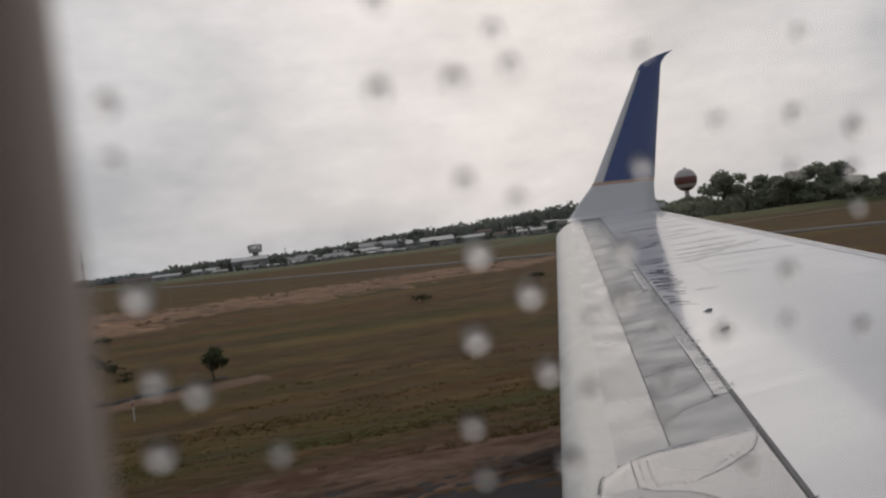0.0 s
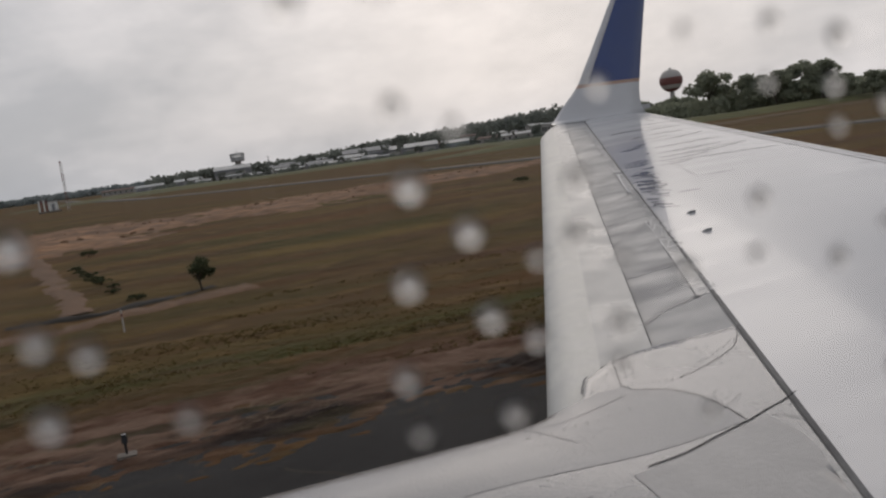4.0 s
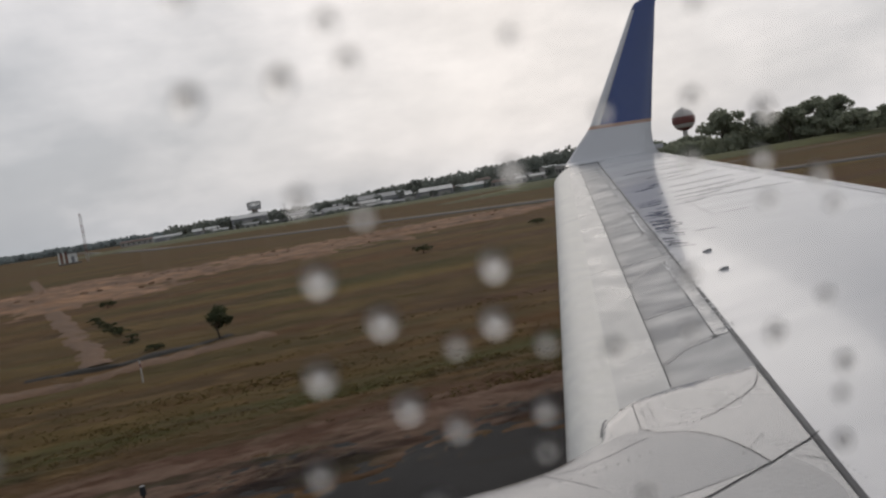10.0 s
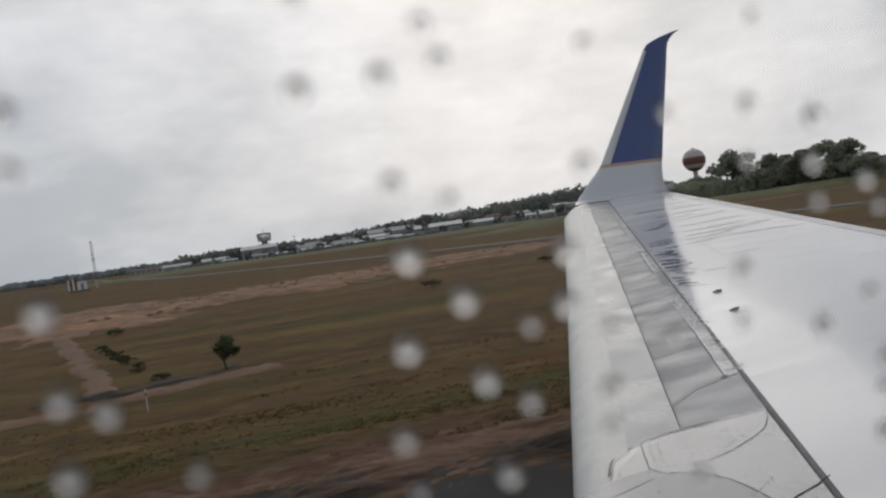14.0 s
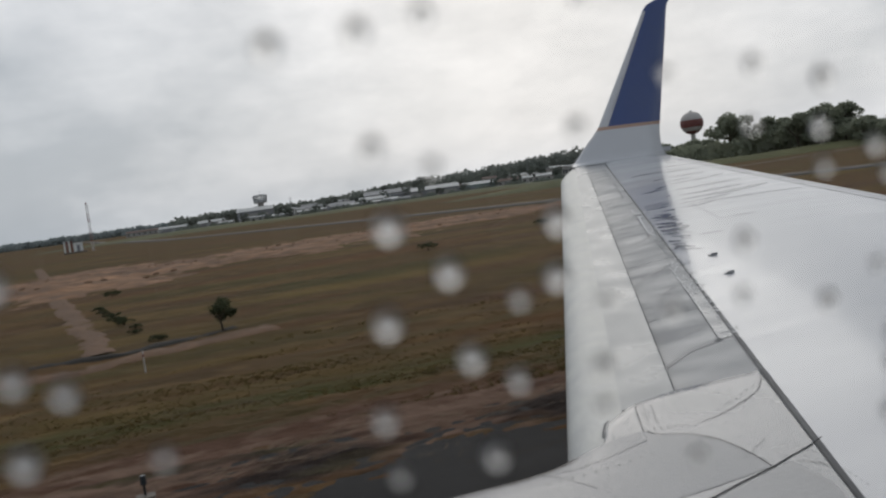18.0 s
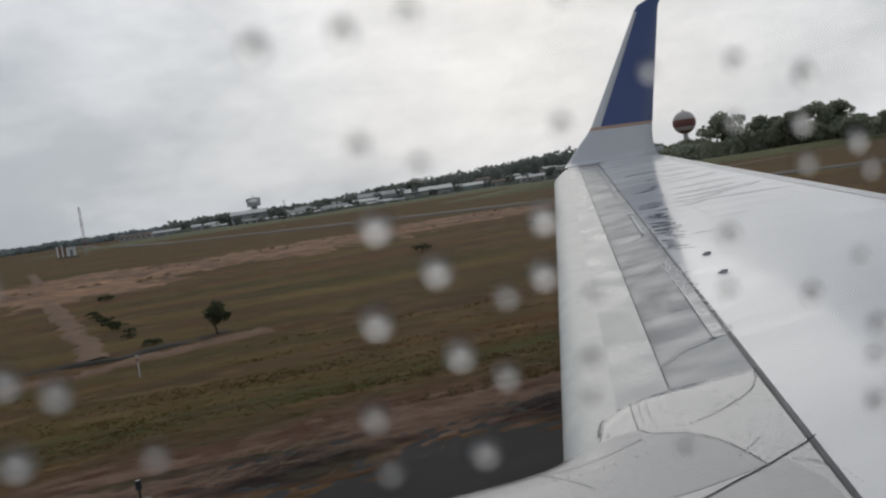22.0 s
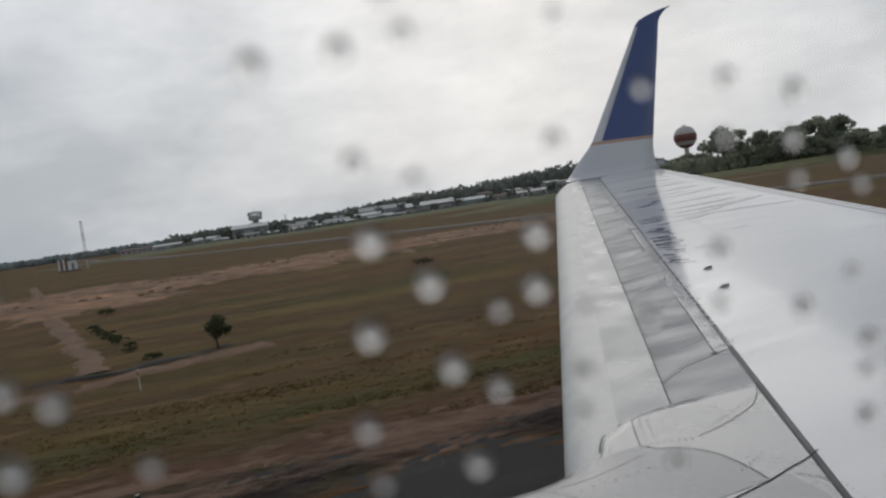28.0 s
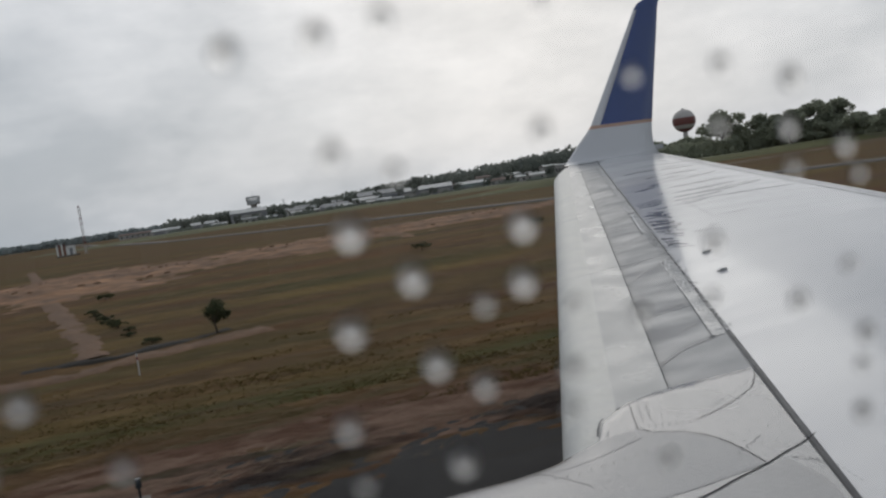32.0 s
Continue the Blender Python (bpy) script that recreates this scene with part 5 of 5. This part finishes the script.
for i in range(150):                         # low bushes before the hangars
    az = 1.0 + 26 * i / 150 + rng.uniform(-0.3, 0.3)
    if noise.noise(Vector((az * 0.9, 4.0, 1.0))) > -0.08:
        spots.append((*polar(az, rng.uniform(530, 575)), rng.uniform(1.2, 3.6), rng.uniform(1.5, 4.0)))
woods("bushes", spots, 24, LEAF_FAR_HAZED, "low bushes before the airfield buildings")
SPOTS = [(16.8, 720, 2, 1.6), (13.6, 700, 2, 1.1), (14.6, 720, 1, 1.0), (15.9, 700, 0, 1.1), (12.9, 720, 2, 0.95), (18.4, 690, 2, 1.1), (7.8, 720, 2, 0.9), (10.9, 700, 0, 0.9), (12.4, 650, 2, 0.8),
         (5.0, 640, 2, 0.95), (4.3, 700, 2, 0.85), (2.0, 700, 0, 0.75), (3.2, 700, 3, 0.6), (8.6, 760, 0, 0.8)]
for i in range(15):                          # smaller ones before the sheds and houses
    az = 5.2 + 20.5 * i / 14 + rng.uniform(-0.5, 0.5)
    SPOTS.append((az, rng.uniform(550, 600), rng.choice((0, 2, 2, 3)), rng.uniform(0.5, 0.62) + 0.012 * max(0, az - 14)))
for az, dist, kind, size in SPOTS:
    tree(*polar(az, dist), kind, size, rng.uniform(0, 360), "hazy rounded tree between airfield buildings", "trees by the buildings", TREES_FAR)


def hangar(x, y, w, d, h, turn, wall_mat, roof_mat, label, pitch=0.26, doors=1, windows=0):
    h *= 0.92
    ob = thing("hangar" if doors else "building", (x, y, 0), label, "hangar" if doors else "building", "airfield buildings", turn=turn)
    part("wall", box(-w / 2, w / 2, -d / 2, d / 2, 0, h), wall_mat, ob)
    rise, o = d / 2 * pitch, 0.4
    rv = [(-w / 2 - o, -d / 2 - o, h), (w / 2 + o, -d / 2 - o, h), (w / 2 + o, 0, h + rise), (-w / 2 - o, 0, h + rise), (w / 2 + o, d / 2 + o, h), (-w / 2 - o, d / 2 + o, h),
          (-w / 2 - o, -d / 2 - o, h + 0.25), (w / 2 + o, -d / 2 - o, h + 0.25), (w / 2 + o, 0, h + rise + 0.25), (-w / 2 - o, 0, h + rise + 0.25), (w / 2 + o, d / 2 + o, h + 0.25), (-w / 2 - o, d / 2 + o, h + 0.25)]
    rf = [(6, 7, 8, 9), (9, 8, 10, 11), (0, 3, 2, 1), (3, 5, 4, 2), (0, 1, 7, 6), (5, 11, 10, 4), (1, 2, 8, 7), (2, 4, 10, 8), (0, 6, 9, 3), (3, 9, 11, 5)]
    part("roof", (rv, rf), roof_mat, ob)
    for i in range(doors):
        c = -w / 2 + w * (i + 0.5) / doors
        part("door", box(c - w / doors * 0.36, c + w / doors * 0.36, -d / 2 - 0.15, -d / 2 + 0.1, 0, h * 0.78), GREY_METAL if wall_mat is not GREY_METAL else RENDER_WALL, ob)
    for i in range(windows):
        c = -w / 2 + w * (i + 0.5) / windows
        part("window", box(c - 0.9, c + 0.9, -d / 2 - 0.12, -d / 2 + 0.1, h * 0.4, h * 0.75), GLASS_DARK, ob)
    return ob


for az, dist, w, d, h, turn, wm, rm, label, doors, wins in (
        (6.0, 610, 24, 18, 8.0, -8, GREY_METAL, WHITE_METAL, "grey hangar with a pale metal roof", 1, 0),
        (3.3, 720, 24, 14, 4.0, -6, WHITE_METAL, WHITE_METAL, "long low white shed", 3, 0),
        (0.9, 760, 24, 12, 3.6, -6, WHITE_METAL, WHITE_METAL, "low white shed far down the field", 2, 0),
        (-1.0, 900, 30, 12, 4.0, -6, RENDER_WALL, ROOF_RED, "low red-roofed house far down the field", 0, 6),
        (9.4, 660, 20, 12, 4.5, -10, RENDER_WALL, GREY_METAL, "low terminal building with a grey roof", 0, 8),
        (11.4, 640, 22, 12, 4.0, -12, WHITE_METAL, GREY_METAL, "small white airfield shed with grey doors", 2, 0),
        (13.6, 600, 18, 14, 4.5, -15, RENDER_WALL, WHITE_METAL, "pale rendered airfield building", 0, 5),
        (14.6, 640, 34, 22, 7.5, -14, WHITE_METAL, GREY_METAL, "large white hangar with a grey roof", 2, 0),
        (17.6, 620, 36, 20, 6.0, -18, GREY_METAL, WHITE_METAL, "large grey hangar with a pale roof", 3, 0),
        (20.6, 600, 22, 14, 5.0, -20, TEAL_METAL, WHITE_METAL, "pale teal metal airfield workshop", 2, 0),
        (22.6, 720, 20, 12, 5.0, -20, RENDER_WALL, ROOF_RED, "house with a red roof among trees", 0, 4),
        (24.4, 700, 24, 12, 5.0, -22, RENDER_WALL, WHITE_METAL, "pale house among trees", 0, 5),
        (34.0, 380, 10, 8, 4.2, -30, RENDER_WALL, GREY_METAL, "small pale hut below the tank", 0, 3)):
    hangar(*polar(az, dist), w, d, h, turn, wm, rm, label, doors=doors, windows=wins)

# small houses of the town, stacked between the trees
rng = random.Random(31)
for i in range(16):
    az = 8.5 + 18 * i / 15 + rng.uniform(-0.4, 0.4)
    hangar(*polar(az, rng.uniform(730, 820)), rng.uniform(9, 16), rng.uniform(8, 11), rng.uniform(5.5, 8.5) + 2.5 * max(0, (az - 18) / 8), rng.uniform(-30, 5), rng.choice([RENDER_WALL, WHITE_METAL, RENDER_WALL]),
           rng.choice([ROOF_RED, GREY_METAL, WHITE_METAL, GREY_METAL]), "pale town house with a low pitched roof among trees", doors=0, windows=4)

# low white sheds on the apron before the tower
rng = random.Random(47)
for i in range(13):
    az = 4.2 + 11.5 * i / 12 + rng.uniform(-0.3, 0.3)
    hangar(*polar(az, rng.uniform(545, 600)), rng.uniform(6, 13), rng.uniform(5, 8), rng.uniform(2.0, 3.2), rng.uniform(-35, 15), rng.choice([WHITE_METAL, RENDER_WALL]),
           rng.choice([WHITE_METAL, WHITE_METAL, GREY_METAL]), "low white shed on the apron before the tower", doors=0, windows=2)

# control tower
tx, ty = polar(6.4, 640)
tower = thing("control_tower", (tx, ty, 0), "white control tower with a wide glazed cab", "control tower")
def octagon(z, r):
    return [(r * math.cos(math.pi * (k + 0.5) / 4), r * math.sin(math.pi * (k + 0.5) / 4), z) for k in range(8)]


part("shaft", loft([octagon(0, 2.6), octagon(12.5, 2.3)], cap=True), RENDER_WALL, tower)
part("cab_floor", loft([octagon(12.5, 4.6), octagon(13.0, 5.0), octagon(15.4, 5.0)], cap=True), WHITE_METAL, tower)
part("cab_glass", loft([octagon(15.4, 4.6), octagon(17.6, 4.8)]), PANE, tower, "glazed cab")
for k in range(16):
    a = 2 * math.pi * k / 16
    part("mullion", rod((4.75 * math.cos(a), 4.75 * math.sin(a), 15.3), (4.9 * math.cos(a), 4.9 * math.sin(a), 17.7), 0.28, 0.28, 6), WHITE_METAL, tower)
part("roof", loft([octagon(17.6, 5.2), octagon(18.2, 5.2), octagon(18.7, 3.0)], cap=True), WHITE_METAL, tower)
part("mast", rod((0, 0, 18.7), (0, 0, 21.5), 0.15, 0.08), GREY_METAL, tower)
for az, dist, h in ((23.9, 820, 24), (8.3, 700, 15)):
    m = thing("radio_mast", (*polar(az, dist), 0), "thin grey radio mast", "mast")
    part("pole", rod((0, 0, 0), (0, 0, h), 0.35, 0.15), GREY_METAL, m)
    for z in (0.6, 0.75, 0.9):
        part("crossarm", box(-1.2, 1.2, -0.1, 0.1, h * z, h * z + 0.25), GREY_METAL, m)

# red and white ball tank
bx, by = polar(34.5, 400)
tank = thing("water_tank", (bx, by, 0), "round water tank with red and white panels on a stem", "water tank")
verts, faces, idx, NB, R, CZ = [], [], [], 24, 5.0, 18.2
LATS = [-90, -44, -24, -4, 18, 50, 90]
for i in range(25):
    la = radians(-90 + 180 * i / 24)
    for k in range(NB):
        verts.append((R * math.cos(la) * math.cos(2 * math.pi * k / NB), R * math.cos(la) * math.sin(2 * math.pi * k / NB), CZ + R * math.sin(la)))
for i in range(24):
    mid_lat = -90 + 180 * (i + 0.5) / 24
    for k in range(NB):
        faces.append((i * NB + k, i * NB + (k + 1) % NB, (i + 1) * NB + (k + 1) % NB, (i + 1) * NB + k))
        band = sum(mid_lat > v for v in LATS[1:-1])
        idx.append((1, 0, 1, 1, 0, 0)[band])
ball = new("ball", mesh_of("ball", verts, faces, [TANK_WHITE, TANK_RED], idx, smooth=True))
ball.parent = tank
tagged(ball, "red and white panelled ball")
part("stem", rod((0, 0, 0), (0, 0, CZ - R + 0.6), 1.3, 1.0, 16), TANK_WHITE, tank)
part("rail", rod((0, 0, CZ + R - 0.1), (0, 0, CZ + R + 0.45), 0.6, 0.5, 10), GREY_METAL, tank)

# clods of darker earth scattered over the sand
clod_rng = random.Random(66)
cv, cf = [], []
for _ in range(240):
    x = clod_rng.uniform(-35, 60)
    y = 88 + 0.42 * max(x, 0) + clod_rng.gauss(0, 8)
    z = sand_z(x, y)
    if z < 0.02:
        continue
    r, k = 0.06 + 0.28 * clod_rng.random() ** 2, len(cv)
    for h, q in ((-0.2, 1.0), (0.35, 0.8)):
        cv += [(x + r * q * clod_rng.uniform(0.7, 1.3) * math.cos(1.047 * i), y + r * q * clod_rng.uniform(0.7, 1.3) * math.sin(1.047 * i), z + h * r) for i in range(6)]
    cv.append((x, y, z + r * 0.6))
    cf += [(k + i, k + (i + 1) % 6, k + 6 + (i + 1) % 6, k + 6 + i) for i in range(6)] + [(k + 6 + i, k + 6 + (i + 1) % 6, k + 12) for i in range(6)]
tagged(new("earth_clods", mesh_of("earth_clods", cv, cf, EARTH_CLOD)), "clods of dark earth scattered over the sand", "earth", kind="stuff")

# low dark shrubs on the sand's edge, and a marker at the pavement
SHRUB = [shrub("crown", 81 + i, 1.2, 1.3, 700, LEAF_NEAR) for i in range(2)]
for i, (x, y, s) in enumerate(((-3.5, 59.5, 0.7), (17.0, 56.5, 0.9), (30.0, 66.0, 0.8), (-12.0, 66.0, 0.6))):
    b = thing("shrub", (x, y, 0), "small dark shrub at the edge of the sand", "shrub", "shrubs on the sand", turn=70 * i)
    b.scale = (s * 0.9, s * 0.7, s * 0.42)
    c = new("crown", SHRUB[i % 2])
    c.parent = b
    part("stem", rod((0, 0, -0.05), (0, 0, 0.8), 0.07, 0.03, 6), BARK, b)
lampx, lampy = -0.77, 13.3
marker = thing("edge_light", (lampx, lampy, verge_z(lampx, lampy)), "dark pavement edge light on a pale concrete pad", "edge light")
part("pad", box(-0.14, 0.14, -0.12, 0.12, -0.06, 0.03, 0.01), CONCRETE, marker, "pale concrete pad")
part("stem", rod((0, 0, 0.04), (0, 0, 0.2), 0.018, 0.018, 8), TYRE, marker)
part("lamp", rod((0, 0, 0.2), (0, 0, 0.33), 0.05, 0.04, 10), GLASS_DARK, marker)

# antenna shelter with red and white boards, and a lattice mast
BRIGHT_WHITE = material("fresh_white_paint", (0.82, 0.82, 0.8), 0.5, other=(0.74, 0.74, 0.72), scale=0.6, fine_scale=6, fine_amount=0.05)
ax, ay = polar(-5.0, 300)
shelter = thing("antenna_shelter", (ax, ay, 0), "white antenna shelter with red upright boards", "shelter", turn=5)
part("base", box(-3.4, 3.4, -1.4, 1.4, 0, 0.5, 0.05), CONCRETE, shelter)
part("hut", box(-0.4, 2.4, -1.2, 1.2, 0.5, 3.4, 0.06), BRIGHT_WHITE, shelter)
part("hut_roof", box(-0.7, 2.7, -1.5, 1.5, 3.4, 3.6, 0.05), GREY_METAL, shelter)
part("hut_door", box(0.6, 1.5, -1.26, -1.18, 0.5, 2.5, 0.02), GREY_METAL, shelter)
for i in range(4):
    part("board", box(-3.2 + 0.72 * i, -2.72 + 0.72 * i, -0.1, 0.1, 0.5, 4.0, 0.03), TANK_RED if i % 2 else BRIGHT_WHITE, shelter)
mast = thing("lattice_mast", (ax + 5.0, ay + 4, 0), "slim red and white lattice mast", "mast")
for i in range(10):
    z0, z1 = 1.5 * i, 1.5 * (i + 1)
    paint = TANK_RED if i % 4 > 1 else TANK_WHITE
    for k in range(3):
        a, b = 2 * math.pi * k / 3, 2 * math.pi * (k + 1) / 3
        part("leg", rod((0.4 * math.cos(a), 0.4 * math.sin(a), z0), (0.4 * math.cos(a), 0.4 * math.sin(a), z1), 0.07, 0.07, 5), paint, mast)
        part("brace", rod((0.4 * math.cos(a), 0.4 * math.sin(a), z0), (0.4 * math.cos(b), 0.4 * math.sin(b), z1), 0.045, 0.045, 4), paint, mast)
part("beacon", rod((0, 0, 15.0), (0, 0, 15.6), 0.25, 0.2, 8), TANK_RED, mast, "red obstruction beacon")

# lone small tree beside a drainage ditch, and a dirt track that runs down to it
LONE = (trunk_mesh(91, 1.3, 0.06, 0.6), shrub("crown", 92, 0.75, 1.5, 1500, LEAF_NEAR))
tree(1.6, 31.4, 0, 0.8, 40, "small dark lone tree beside a drainage ditch", "trees in the grass", [LONE])


def strip_z(points, half, base, relief, seed, step):
    """A strip of earth along points with a crown and ragged edges that sink into the grass."""
    rows_, n = [], 9
    for (x0, y0), (x1, y1) in zip(points[:-1], points[1:]):
        count = max(2, int(math.hypot(x1 - x0, y1 - y0) / step))
        d = Vector((x1 - x0, y1 - y0)).normalized()
        for i in range(count):
            t = i / count
            x, y = x0 + (x1 - x0) * t, y0 + (y1 - y0) * t
            row = []
            for j in range(n):
                q = 2 * j / (n - 1) - 1
                px, py = x - d.y * q * half, y + d.x * q * half
                row.append((px, py, base + relief * (1 - q * q) - 0.12 * abs(q) ** 3 + 0.1 * noise.noise(Vector((px * 0.6, py * 0.4, seed))) + 0.07 * noise.noise(Vector((px * 2.1, py * 1.3, seed)))))
            rows_.append(row)
    return loft(rows_, closed=False)


EARTH = material("trodden_pinkish_earth", (0.235, 0.135, 0.08), 0.95, other=(0.12, 0.07, 0.042), scale=0.5, fine_scale=5, fine_amount=0.25, bump=0.02, bump_scale=6)
TRACK = [(-2.4, 31.0), (-4.6, 46.0), (-8.0, 70.0), (-12.5, 104.0), (-20, 158.0)]
tagged(new("dirt_track", mesh_of("dirt_track", *strip_z(TRACK, 0.8, 0.03, 0.05, 3.0, 0.4), EARTH, smooth=True)), "worn reddish dirt track running across the grass", "track", kind="structure")
DITCH = [(-4.6, 30.4), (-1.7, 30.0), (0.2, 30.9), (2.2, 32.0)]
tagged(new("ditch", mesh_of("ditch", *strip_z(DITCH, 0.5, 0.07, 0.02, 5.0, 0.2), SOIL, smooth=True)), "dark wet drainage ditch crossing the track", "ditch", kind="structure")
tagged(new("bare_earth", mesh_of("bare_earth", *strip_z([(-5.4, 27.4), (-3.0, 27.8), (-1.0, 28.6), (1.4, 29.6), (3.4, 30.4)], 1.0, 0.035, 0.09, 7.0, 0.3), EARTH, smooth=True)), "trodden bare earth beside the ditch", "earth", kind="structure")
HEDGE = shrub("crown", 95, 0.6, 0.7, 900, LEAF_NEAR)
bush_rng = random.Random(14)
for i in range(9):
    y = 32.6 + 2.3 * i + bush_rng.uniform(-0.8, 0.8)
    x, k = -0.6 - 0.155 * (y - 31) + bush_rng.uniform(-0.35, 0.35), bush_rng.uniform(0.35, 0.75)
    b = thing("bush", (x, y, 0), "low dark bush beside the dirt track", "bush", "bushes along the track", turn=50 * i)
    b.scale = (k * 1.1, k * 1.1, k * 0.6)
    c = new("crown", HEDGE)
    c.parent = b
    part("stem", rod((0, 0, -0.05), (0, 0, 0.5), 0.05, 0.03, 6), BARK, b)

# slim white marker post in the grass
post = thing("marker_post", (-0.95, 25.4, field_z(-0.95, 25.4)), "slim white marker post in the dry grass", "marker post")
part("pole", rod((0, 0, -0.05), (0, 0, 0.62), 0.022, 0.02, 8), TANK_WHITE, post)
part("band", rod((0, 0, 0.44), (0, 0, 0.52), 0.025, 0.025, 8), TANK_RED, post)

# cracks with dry grass in the asphalt
crack_rng = random.Random(17)
CRACK = material("dead_grass_in_crack", (0.1, 0.078, 0.055), 0.95, other=(0.04, 0.033, 0.026), scale=3)
for x, y, a, ln in ((1.2, 11.2, -70, 1.4), (3.6, 11.6, -35, 1.6), (5.0, 10.6, 20, 1.2), (-2.5, 11.4, 15, 3.0), (9.0, 11.0, -60, 1.8), (7.2, 11.7, 8, 2.6)):
    pts, d = [], radians(a)
    for i in range(14):
        pts.append((x, y, 0.034))
        d += crack_rng.uniform(-0.25, 0.25)
        x, y = x + math.cos(d) * ln / 13, min(y + math.sin(d) * ln / 13, 11.9)
    tagged(new("asphalt_crack", mesh_of("asphalt_crack", *ribbon(pts, 0.03), CRACK)), "crack in the asphalt filled with dead grass", "crack", kind="structure")
